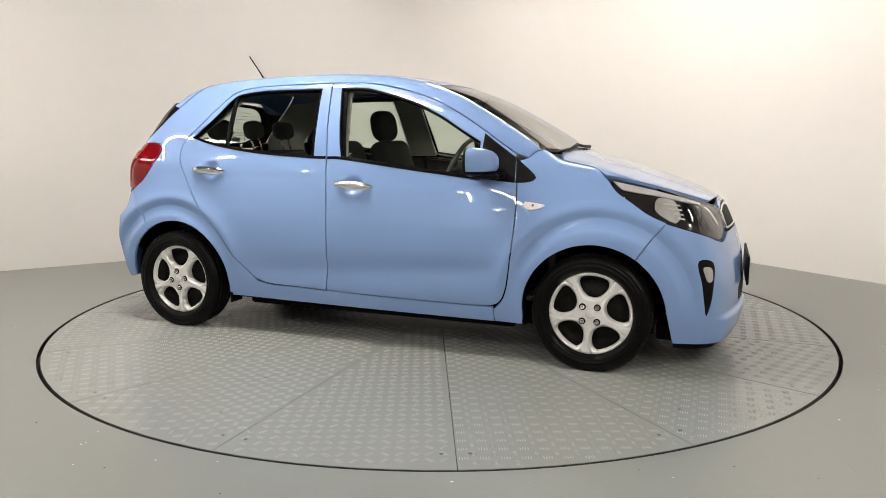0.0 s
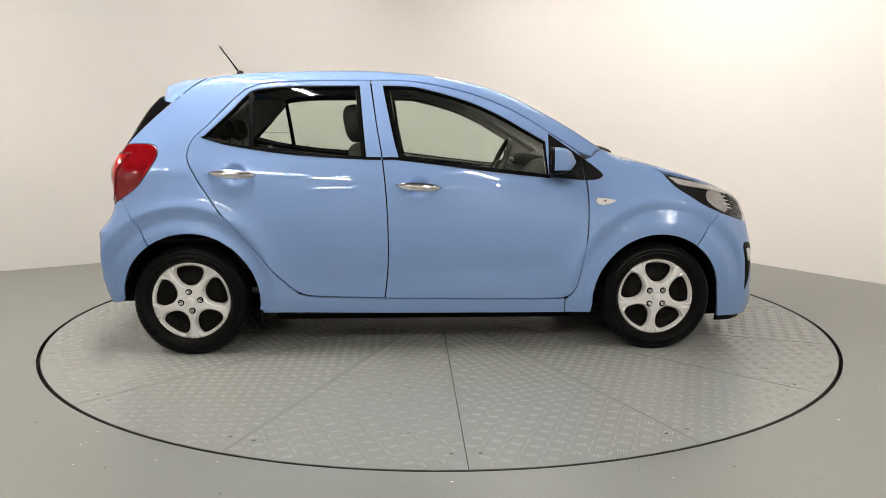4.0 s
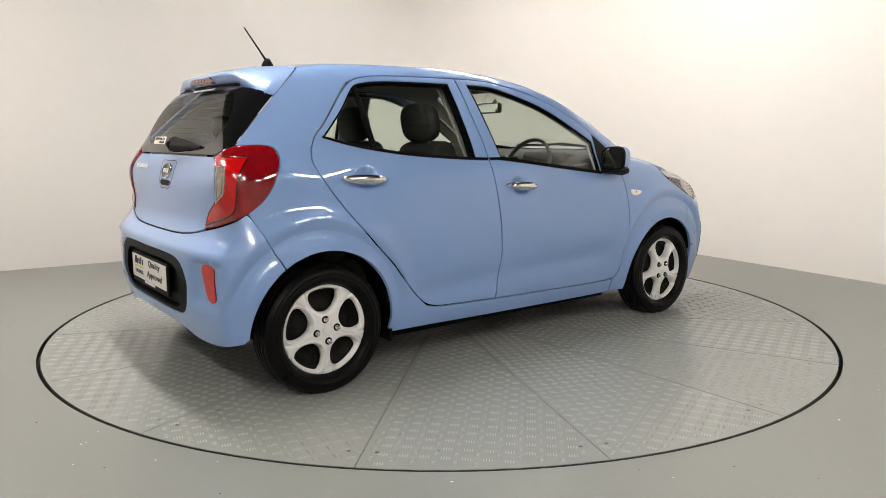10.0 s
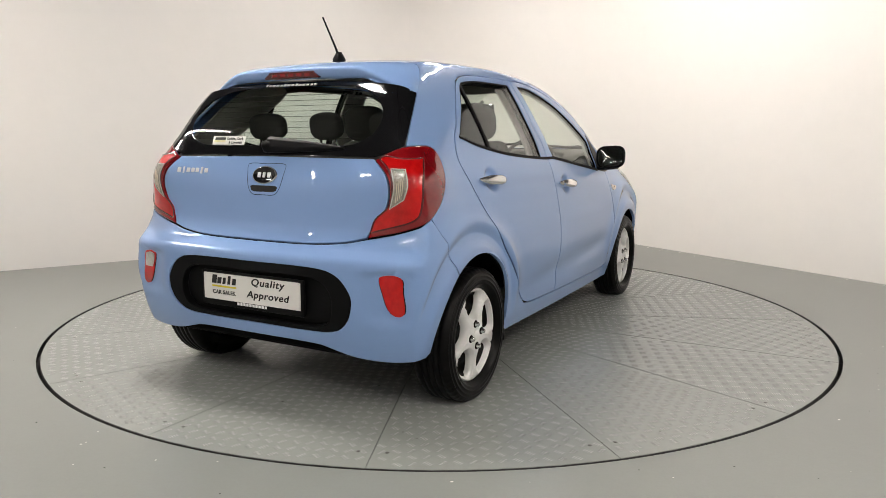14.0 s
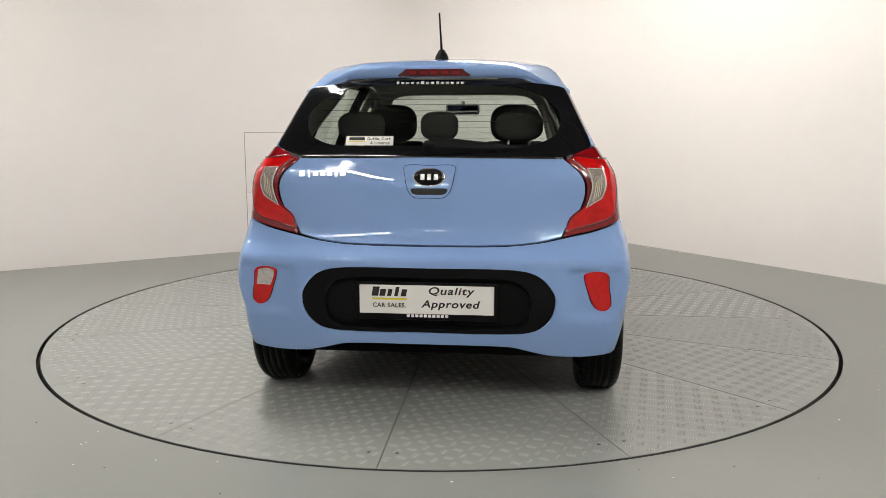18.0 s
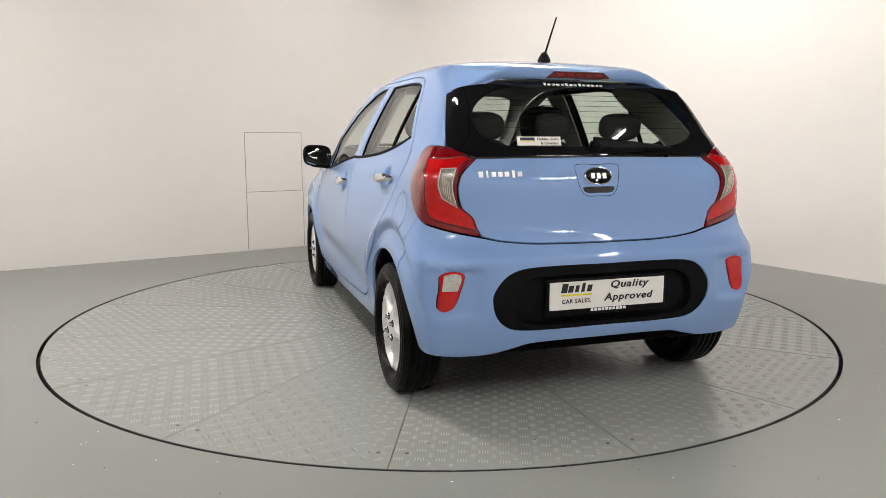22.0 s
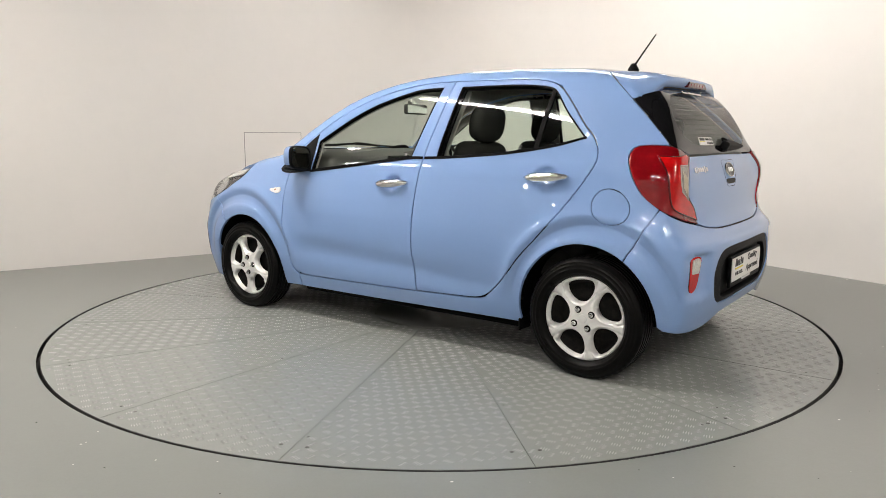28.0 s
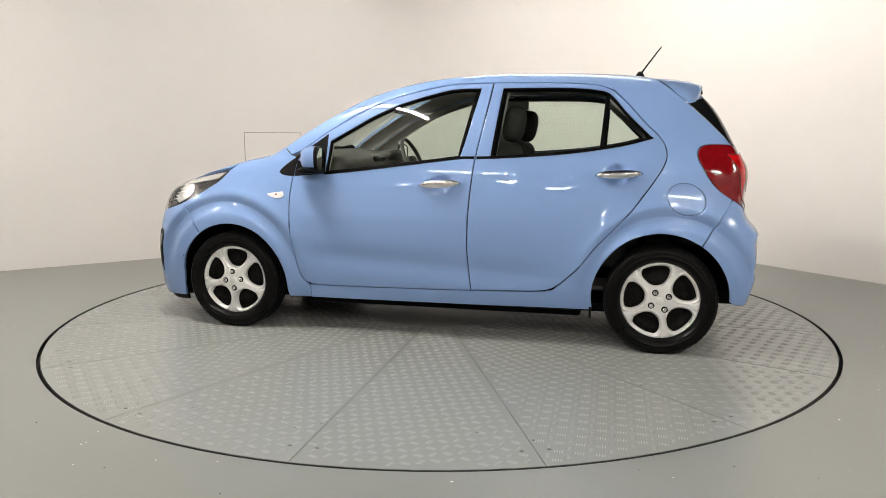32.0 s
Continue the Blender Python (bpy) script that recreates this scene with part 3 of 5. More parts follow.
ROOF_SIDE = [(*top_at(.906, 1.040), 1), (*top_at(.862, 1.005), 1), (*top_at(.803, 1.026), 1)] + [top_at(x, z + .005) for x, z in (
    (.71, 1.081), (.622, 1.139), (.514, 1.206), (.37, 1.279), (.205, 1.337), (.08, 1.367), (-.037, 1.387), (-.16, 1.396), (-.286, 1.397), (-.525, 1.394), (-.734, 1.388), (-.863, 1.373))] + [
    (*SEAM[0], 1)] + SEAM[1:-1] + [(*SEAM[-1], 1), (-1.176, .39), (-1.19, .2)]
SCREEN_SIDE = [(.918, ROOF_SIDE[0][1] - .012, 1), (.80, .572), (.66, .545), (.5, .505), (.36, .455), (.31, .41), (.30, .36), (.318, .2)]


def both(side):
    """A closed outline from one half of it, mirrored across the middle line (second value)."""
    return side + [(p[0], -p[1], *p[2:]) for p in reversed(side)]


def both_a(side):
    """The same for the wrapped views (first value)."""
    return side + [(-p[0], *p[1:]) for p in reversed(side)]


FLAP = tail_at(-1.302, .796)
FLAP_RING = [(FLAP[0] + .071 * math.cos(a), FLAP[1] + .081 * math.sin(a)) for a in np.linspace(0, 2 * math.pi, 25)[:-1]]
BRIGHT = [(.648, 1.021, 1), (.579, 1.020), (.529, 1.030), (.512, 1.017, 1), (.535, .978), (.543, .91), (.533, .844), (.493, .792), (.477, .737, 1), (.546, .762), (.593, .782), (.618, .806), (.628, .871), (.631, .935)]
INSERT_CLEAR = [(.580, .976, 1), (.5465, .978, 1), (.551, .91), (.541, .838, 1), (.574, .871, 1), (.583, .92)]


def shrink(ring, k):
    """The ring's control points drawn in towards their middle by k."""
    m = np.mean([p[:2] for p in ring], 0)
    return [(*(m + (np.array(p[:2]) - m) * k), *p[2:]) for p in ring]


def band(name, how, ctrl, width, s=1, lift=0.0, depth=.006, step=.018):
    """A strip of that width along the inside of a closed outline."""
    r = ring2(ctrl, step)
    r = r if area2(r) > 0 else r[::-1]
    return skin(name, how, r, [inset2(r, width)], s, lift, depth, .05, .002)


FRONT_RING = [(-.275, 1.393, 1), (-.16, 1.392), (-.037, 1.383), (.205, 1.333), (.37, 1.275), (.514, 1.202), (.622, 1.135), (.79, 1.022, 1), (.80, .93), (.79, .87, 1), (.63, .885), (.285, .92), (-.141, .975), (-.215, .98, 1), (-.245, 1.18)]
REAR_RING = [(-.30, 1.393, 1), (-.525, 1.391), (-.734, 1.385), (-.86, 1.370), (-.93, 1.340), (-1.016, 1.258), (-1.11, 1.152), (-1.158, 1.10, 1), (-1.15, 1.07, 1), (-.99, 1.04), (-.517, .985), (-.235, .975, 1), (-.265, 1.18)]
for s in (-1, 1):
    fd = part("front_door", skin("front_door", "side", FRONT_DOOR, [FRONT_GLASS], s, fine=crisp), PAINT, car)
    part("door_glass", skin("door_glass", "side", FRONT_GLASS, s=s, lift=-.008, depth=.004), GLASS, fd).visible_shadow = False
    part("window_seal", band("window_seal", "side", FRONT_GLASS, .008, s, -.003, .02), SEAL, fd)
    part("door_lining", skin("door_lining", "side", [(.66, .90, 1), (.285, .93), (-.215, .985, 1), (-.2, .774), (-.2, .30, 1), (.70, .30, 1), (.78, .42), (.80, .75)], s=s, lift=-.05, depth=.02, grid=.06), CABIN, fd, "dark grey inner door lining")
    part("window_surround", skin("window_surround", "side", FRONT_RING, [shrink(FRONT_GLASS, .985)], s, lift=-.018, depth=.02, grid=.06), LINING, fd, "inner window frame")
    rd = part("rear_door", skin("rear_door", "side", REAR_DOOR, [REAR_GLASS], s, fine=crisp), PAINT, car)
    part("door_glass", skin("door_glass", "side", REAR_GLASS, s=s, lift=-.008, depth=.004), GLASS, rd).visible_shadow = False
    part("window_seal", band("window_seal", "side", REAR_GLASS, .008, s, -.003, .02), SEAL, rd)
    part("window_divider", skin("window_divider", "side", [(-.918, 1.333, 1), (-.896, 1.341, 1), (-.872, 1.047, 1), (-.898, 1.052, 1)], s=s, lift=-.002, depth=.012), SEAL, rd)
    part("door_lining", skin("door_lining", "side", [(-.225, .985, 1), (-.517, .995), (-.99, 1.05), (-1.12, 1.08, 1), (-1.15, .95), (-1.0, .72), (-.72, .36), (-.6, .31, 1), (-.22, .30, 1)], s=s, lift=-.05, depth=.02, grid=.06), CABIN, rd, "dark grey inner door lining")
    part("window_surround", skin("window_surround", "side", REAR_RING, [shrink(REAR_GLASS, .985)], s, lift=-.018, depth=.02, grid=.06), CABIN, rd, "inner window frame")
    part("front_fender", skin("front_fender", "side", FENDER, s=s, fine=crisp), PAINT, car)
    part("side_sill", skin("side_sill", "side", SILL, s=s, soft=lambda p: p[:, 0] < -.64), PAINT, car)
    q = part("rear_quarter_panel", skin("rear_quarter_panel", "tail", QUARTER, [FLAP_RING] if s > 0 else [], s=s, fine=crisp, soft=lambda p: (p[:, 2] > 1.335) & (p[:, 0] > -1.149) | (p[:, 2] < .312) & (p[:, 0] > -.67)), PAINT, car)
    if s > 0:
        part("fuel_flap", skin("fuel_flap", "tail", shrink(FLAP_RING, .965), s=s), PAINT, q, "round blue fuel flap")
    part("quarter_lining", skin("quarter_lining", "tail", [tail_at(-.90, 1.36), tail_at(-1.17, 1.10), tail_at(-1.2, .95), (.68, .95), (.60, 1.08), (.66, 1.2), (.71, 1.28), (.8, 1.37)], s=s, lift=-.05, depth=.01, grid=.06), LINING, q, "grey pillar lining")
    lamp = part("tail_lamp", skin("tail_lamp", "tail", LAMP, s=s, lift=.002, grid=.02), RED_DEEP, car, "deep red wraparound tail lamp")
    part("lamp_band", skin("lamp_band", "tail", BRIGHT, s=s, lift=.0055, depth=.004, grid=.02, rim=.003), RED, lamp, "bright red lamp band")
    part("lamp_joint", band("lamp_joint", "tail", BRIGHT, .0055, s, .0068, .002), RED_DARK, lamp)
    part("lens_frame", band("lens_frame", "tail", [(.584, .980, 1), (.5435, .982, 1), (.548, .91), (.537, .831, 1), (.577, .869, 1), (.587, .92)], .0035, s, .009, .004), CLEAR_BACK, lamp, "bright frame of the indicator lens")
    part("indicator_lens", skin("indicator_lens", "tail", INSERT_CLEAR, s=s, lift=.008, depth=.004, grid=.012, rim=.002, step=.01), CLEAR, lamp, "clear ribbed indicator lens")
    for k in range(4):
        part("lens_rib", skin("lens_rib", "tail", [(.5765 - .0055 * k, .955 - .008 * k, 1), (.5745 - .0055 * k, .955 - .008 * k, 1), (.5695 - .0055 * k, .885 - .009 * k, 1), (.5715 - .0055 * k, .885 - .009 * k, 1)], s=s, lift=.0095, depth=.003, grid=.02, rim=.0004, step=.01), LENS_RIB, lamp)
    # dark structure behind the joints
    part("body_frame", skin("body_frame", "side", [(-.66, .215, 1), (.845, .205, 1), (.86, .32), (.86, .7), (.86, .98, 1), (.80, .98, 1), (.64, .90, 1), (.285, .935), (-.141, .985), (-.517, .996), (-.99, 1.05), (-1.14, 1.085, 1),
         (-1.235, 1.05), (-1.24, .98), (-1.19, .88), (-1.07, .715), (-.865, .5), (-.72, .33)], s=s, lift=-.018, depth=.004, grid=.06), SEAL, car)
    part("pillar", skin("pillar", "side", [(-.37, 1.395, 1), (-.2, 1.395, 1), (-.12, .98, 1), (-.33, .98, 1)], s=s, lift=-.018, depth=.01, grid=.06), SEAL, car)
    part("pillar_lining", skin("pillar_lining", "side", [(-.375, 1.385, 1), (-.185, 1.385, 1), (-.13, 1.0, 1), (-.325, 1.0, 1)], s=s, lift=-.055, depth=.01, grid=.06), LINING, car, "grey inner pillar lining")
    part("sail_trim", skin("sail_trim", "side", [(.634, 1.122, 1), (.803, 1.004, 1), (.811, .93), (.813, .884, 1), (.72, .893), (.630, .905, 1)], s=s, lift=.003, depth=.006), TRIM, fd, "black triangular mirror trim")
    part("fender_trim", skin("fender_trim", "side", [(.807, 1.001, 1), (.86, .962), (.905, .924), (.915, .908), (.900, .894), (.86, .886), (.816, .884, 1), (.814, .93)], s=s, lift=.003, depth=.006), TRIM, car, "black corner trim on the fender")
    part("belt_strip", skin("belt_strip", "side", [(-.231, 1.001, 1), (-.305, 1.003), (-.517, 1.014), (-.751, 1.034), (-.99, 1.070), (-1.136, 1.106, 1), (-1.139, 1.097, 1), (-.99, 1.058), (-.751, 1.021), (-.517, 1.001), (-.305, .989), (-.232, .987, 1)], s=s, lift=.004, depth=.01, rim=.002), SEAL, rd)
    part("belt_strip", skin("belt_strip", "side", [(.63, .910, 1), (.285, .949), (-.141, 1.000), (-.221, 1.001, 1), (-.219, .987, 1), (-.141, .986), (.285, .934), (.632, .895, 1)], s=s, lift=.004, depth=.01, rim=.002), SEAL, fd)
    # small etched marks in the window corners
    for door, x0, z0 in ((rd, -.80, 1.050), (fd, -.10, 1.006)):
        for k, wide in enumerate((.018, .012, .016)):
            part("glass_mark", skin("glass_mark", "side", [(x0, z0 + .007 * k, 1), (x0 + wide, z0 + .007 * k - .002, 1), (x0 + wide, z0 + .007 * k + .0005, 1), (x0, z0 + .007 * k + .0025, 1)], s=s, lift=-.0065, depth=.0006, grid=.05, rim=.0004, tilt=0), ETCH, door)
    # handles
    for door, x0, x1, z0, z1 in ((rd, -1.09, -.857, .922, .912), (fd, -.153, .073, .862, .848)):
        xs = np.linspace(x0, x1, 15)
        zs = np.linspace(z0, z1, 15)
        t = np.linspace(-1, 1, 15)
        root = np.array([on_skin("side", [(x, z)], s)[0][0][1] for x, z in zip(xs[[0, -1]], zs[[0, -1]])])
        ys = np.linspace(root[0], root[1], 15) + s * (.004 + .024 * (1 - t ** 4))
        rad = [.005 + .0125 * (1 - abs(k) ** 3) for k in t]
        bm = tube_bm([Vector((x, y, z)) for x, y, z in zip(xs, ys, zs)], rad, 12)
        for v in bm.verts:
            zc = z0 + (z1 - z0) * (v.co.x - x0) / (x1 - x0)
            v.co.z = zc + 1.3 * (v.co.z - zc)
        part("handle", from_bm("handle", bm, True), CHROME, door, "chrome pull handle")
    k = on_skin("side", [(-.150, .862)], s)[0][0]
    if s < 0:
        part("lock_cap", lathe("lock_cap", [(0, .012), (.010, .012), (.012, .008), (.013, -.01)], 20), CHROME, fd).matrix_basis = pose(-.126, k[1] + s * .034, .8605, 0, 0, 180)
    # side repeater
    p, n = on_skin("side", [(.918, .783)], s)
    rep = part("side_repeater", skin("side_repeater", "side", [(.867, .777), (.876, .797, 1), (.917, .792), (.955, .786), (.971, .781), (.947, .767), (.893, .760)], s=s, lift=.007, depth=.009, grid=.02, rim=.002, step=.008), CLEAR_WHITE, car, "clear side indicator in a bright surround")
    part("amber_lens", skin("amber_lens", "side", [(.909, .784), (.917, .785), (.921, .779), (.915, .773), (.908, .776)], s=s, lift=.009, depth=.004, grid=.02, rim=.002, step=.006), AMBER, rep)

ROOF_OUT = both([(-1.195, 0)] + ROOF_SIDE[::-1] + SCREEN_SIDE + [(.335, 0)])
part("roof", skin("roof", "top", ROOF_OUT, soft=lambda p: (p[:, 0] < -.93) & (p[:, 0] > -1.148)), PAINT, car)
SCREEN = both([(.335, 0)] + SCREEN_SIDE[::-1] + [(.972, .4), (1.0, .2), (1.01, 0)])
part("windscreen", skin("windscreen", "top", SCREEN, lift=-.003, depth=.005), GLASS_SCREEN, car).visible_shadow = False
HOOD = both([(1.03, 0), (1.02, .2), (.985, .4), (1.02, .582, 1), (1.1, .596), (1.168, .603), (1.202, .630), (1.238, .656, 1), (1.359, .630), (1.458, .587), (1.558, .532), (1.658, .447), (1.691, .40), (1.713, .25), (1.731, 0)])
part("hood", skin("hood", "top", HOOD), PAINT, car)
HATCH = both_a([(0, 1.022), (.494, 1.017, 1), (.524, .96), (.532, .89), (.522, .828), (.491, .775), (.464, .722, 1), (.40, .704), (.28, .691), (0, .687)])
hatch = part("tailgate", skin("tailgate", "tail", HATCH), PAINT, car)
HATCH_GLASS = both_a([(0, 1.334), (.35, 1.328), (.52, 1.317), (.63, 1.300), (.698, 1.278, 1), (.649, 1.195), (.607, 1.106), (.592, 1.070, 1), (.55, 1.048), (.495, 1.026, 1), (0, 1.027)])
part("tailgate_glass", skin("tailgate_glass", "tail", HATCH_GLASS, depth=.005), GLASS_REAR, hatch).visible_shadow = False
INSERT = both_a([(0, .605), (.238, .605), (.328, .597), (.371, .575), (.40, .535), (.415, .489), (.402, .407), (.365, .36), (.292, .346), (0, .346)])
BUMPER = [(0, .681), (.28, .685), (.40, .698), (.465, .714, 1), (.55, .737), (.62, .767), (.653, .793, 1), *lamp_seam(-1.3905, .5635)[::-1], (*tail_at(-1.391, .5635), 1)] + [tail_at(*p) for p in arch_ring(-1, 126.5, 180, 16)] + [
    (.632, .268, 1), (.52, .252), (.43, .256), (.36, .275), (.29, .294), (0, .298)]
part("rear_bumper", skin("rear_bumper", "tail", both_a(BUMPER), [INSERT], grid=.024, fine=crisp, net=0), PAINT, car)
HEADLAMP = [(.803, .912, 1), (.716, .893), (.628, .870), (.539, .841), (.43, .805), (.304, .768), (.282, .745), (.31, .69), (.36, .645), (.405, .628), (.518, .665), nose_at(1.524, .720), nose_at(1.44, .759), nose_at(1.369, .805), nose_at(1.304, .848)]
WING_SEAM = [nose_at(x + .001, z - .002) for x, z in [(1.5225 - .1223 * t - .0055 * math.sin(math.pi * t), .7165 - .1685 * t) for t in (.15, .3, .45, .6, .75, .9)]]
FRONT = [(0, .66), (.31, .655, 1), (.405, .620), (.518, .657), (*nose_at(1.5225, .7165), 1), *WING_SEAM, (*nose_at(1.4002, .548), 1)] + [nose_at(*p) for p in arch_ring(1, 53, 5, 12)] + [(.59, .15, 1), (.4, .145), (0, .15)]
FOG = [(.563, .553), (.533, .558), (.503, .541), (.497, .515), (.502, .451), (.508, .373), (.514, .314), (.518, .290), (.532, .348), (.552, .454), (.566, .52)]
fb = part("front_bumper", skin("front_bumper", "nose", both_a(FRONT), grid=.02, fine=crisp, net=0), PAINT, car)
part("grille", skin("grille", "nose", both_a([(0, .775), (.2, .775), (.31, .755, 1), (.315, .70), (.31, .664, 1), (0, .667)]), lift=-.006), TRIM, car, "slim black grille")
part("grille_strip", band("grille_strip", "nose", both_a([(0, .772), (.2, .772), (.305, .753, 1), (.31, .70), (.305, .668, 1), (0, .671)]), .008, lift=.001), CHROME, car, "chrome grille surround")
part("nose_panel", skin("nose_panel", "nose", both_a([(0, .795), (.2, .793), (.285, .778, 1), (.285, .760, 1), (.2, .779), (0, .781)]), depth=.02), PAINT, car)
part("lower_grille", skin("lower_grille", "nose", both_a([(0, .40), (.15, .40), (.24, .37), (.23, .31), (.15, .295), (0, .295)]), lift=.002), TRIM, fb, "black lower intake")
part("splitter", skin("splitter", "nose", both_a([(0, .155), (.4, .15), (.585, .155, 1), (.58, .118, 1), (.4, .108), (0, .108)]), lift=-.02), TRIM, fb, "black lower lip")
box("front_plate", (.004, .52, .115), (1.9035, 0, .45), PAPER, fb, .004, label="white plate in a black holder")
box("plate_holder", (.012, .545, .145), (1.896, 0, .445), TRIM, fb, .006)
for s in (-1, 1):
    hl = part("headlamp", skin("headlamp", "nose", HEADLAMP, s=s, lift=-.012, depth=.03), LAMP_DARK, car, "swept-back headlamp with a dark interior")
    part("drl_strip", skin("drl_strip", "nose", [(.795, .903, 1), (.721, .887), (.644, .866), (.55, .836), (.46, .806, 1), (.46, .800, 1), (.557, .817), (.657, .842), (.732, .857), (.768, .866, 1)], s=s, lift=-.005, depth=.005, rim=.002), LAMP_BRIGHT, hl, "bright strip along the lamp's top")
    part("reflector", skin("reflector", "nose", [(.65, .830), (.60, .822), (.598, .79), (.60, .746), (.62, .722), (.651, .745), (.672, .781)], s=s, lift=-.005, depth=.01, rim=.006, shape=lambda ab: -.004 * np.clip(1 - (np.hypot(ab[:, 0] - .635, ab[:, 1] - .78) / .045) ** 2, 0, 1)), FROST, hl, "bright ribbed reflector bowl")
    for k in range(4):
        part("reflector_rib", skin("reflector_rib", "nose", [(.64 - .01 * k, .806 - .020 * k, 1), (.59, .800 - .020 * k, 1), (.59, .794 - .020 * k, 1), (.64 - .01 * k, .800 - .020 * k, 1)], s=s, lift=.000, depth=.003, grid=.02, rim=.001), LAMP_BRIGHT, hl)
    part("projector", skin("projector", "nose", [(.565, .815), (.549, .801), (.552, .758), (.568, .712), (.583, .77)], s=s, lift=-.004, depth=.008, rim=.004, shape=lambda ab: .006 * np.clip(1 - (np.hypot(ab[:, 0] - .565, ab[:, 1] - .765) / .04) ** 2, 0, 1)), TRIM_GLOSS, hl, "dark projector lens")
    part("inner_panel", skin("inner_panel", "nose", [(.47, .797), (.345, .768), (.295, .748), (.34, .682), (.41, .66), (.50, .69), (.53, .72), (.50, .76)], s=s, lift=-.008, depth=.006, rim=.004), LAMP_DARK, hl, "dark glossy inner panel")
    part("position_strip", skin("position_strip", "nose", [(.452, .785, 1), (.436, .782, 1), (.388, .700, 1), (.402, .698, 1)], s=s, lift=-.004, depth=.005, grid=.03, rim=.002), LAMP_BRIGHT, hl, "bright upright light strip")
    part("lamp_cover", skin("lamp_cover", "nose", shrink(HEADLAMP, .985), s=s, lift=.001, depth=.004), GLASS_LAMP, hl).visible_shadow = False
    fog = part("fog_recess", skin("fog_recess", "nose", FOG, s=s, lift=.0015, depth=.01, grid=.02), TRIM, fb, "black fog lamp recess")
    part("fog_lamp", skin("fog_lamp", "nose", [(.548, .522), (.521, .521), (.511, .504), (.512, .459), (.527, .453), (.538, .469)], s=s, lift=.004, depth=.012, grid=.012, rim=.003, step=.008), FROST, fog, "round-cornered fog lamp")

TYRE_R = .277


def cover_mesh(turn):
    """A five-spoke wheel cover; local y points out of the wheel."""
    rim = .204
    outer = np.array([(rim * math.cos(a), rim * math.sin(a)) for a in np.linspace(0, 2 * math.pi, 73)[:-1]])
    hole = [(-.070, .140), (-.063, .166), (-.034, .177), (0, .180), (.034, .177), (.063, .166), (.070, .140), (.053, .105), (.027, .082), (0, .076), (-.027, .082), (-.053, .105)]
    holes = []
    for i in range(5):
        a = radians(72 * i + turn - 90)
        r = ring2(hole, .0045)
        holes.append(np.c_[r[:, 0] * math.cos(a) - r[:, 1] * math.sin(a), r[:, 0] * math.sin(a) + r[:, 1] * math.cos(a)])
    ab, tri, loops = field(outer, holes, .0052, .003)
    r = np.hypot(ab[:, 0], ab[:, 1])
    h = .060 + .012 * (1 - (r / rim) ** 2) - .010 * ease(r, .192, .204)
    edge = np.array([min(np.min(np.hypot(*(q - p).T)) for q in holes) for p in ab])
    # a bevel falls into each hole, with a fine bead along its edge
    h = h - .017 * (1 - ease(edge, 0, .011)) + .0020 * np.exp(-((edge - .0125) / .0035) ** 2) - .004 * (1 - ease(r, .018, .024)) * ease(r, .012, .018)
    # two grooves in the end of each spoke, joined inwards
    for i in range(5):
        a = radians(72 * i + turn - 90 + 36 + 90)
        u, v = ab[:, 0] * math.cos(a) + ab[:, 1] * math.sin(a), -ab[:, 0] * math.sin(a) + ab[:, 1] * math.cos(a)
        h = h - .0045 * np.exp(-(v / .011) ** 2) * ease(u, .07, .10) * (1 - ease(u, .135, .15))
        h = h - .009 * np.exp(-((np.abs(v) - .010 - .35 * np.clip(u - .15, 0, 1)) / .0036) ** 2) * ease(u, .146, .152) * (1 - ease(u, .193, .199))
    verts = [(x, y, z) for (x, z), y in zip(ab, h)]
    faces = [tuple(t) for t in tri.tolist()]
    for loop in loops:
        k = len(verts)
        verts += [(ab[i][0], h[i] - .022, ab[i][1]) for i in loop]
        m = len(loop)
        faces += [(loop[i], loop[(i + 1) % m], k + (i + 1) % m, k + i) for i in range(m)]
    me = bpy.data.meshes.new("wheel_cover")
    me.from_pydata(verts, [], faces)
    bm = bmesh.new()
    bm.from_mesh(me)
    bpy.data.meshes.remove(me)
    return from_bm("wheel_cover", bm, True)


NUT = lathe("wheel_nut", [(0, .015), (.0062, .015), (.0095, .012), (.0105, .0), (.0118, -.002), (.0118, -.006)], 12)
SEAT = lathe("nut_seat", [(0, .0025), (.0145, .0025), (.0165, .0005), (.0165, -.004)], 20)
CAP = lathe("centre_cap", [(0, .003), (.018, .0022), (.021, 0), (.022, -.006)], 32)
DRUM = lathe("brake_drum", [(0, .02), (.085, .02), (.1, .012), (.102, -.05)], 40)
DISH = lathe("wheel", [(.05, -.005), (.06, .02), (.10, .022), (.13, .005), (.158, .0), (.17, .03), (.19, .045), (.192, .05), (.186, .05), (.17, -.06), (.18, -.085)], 56)


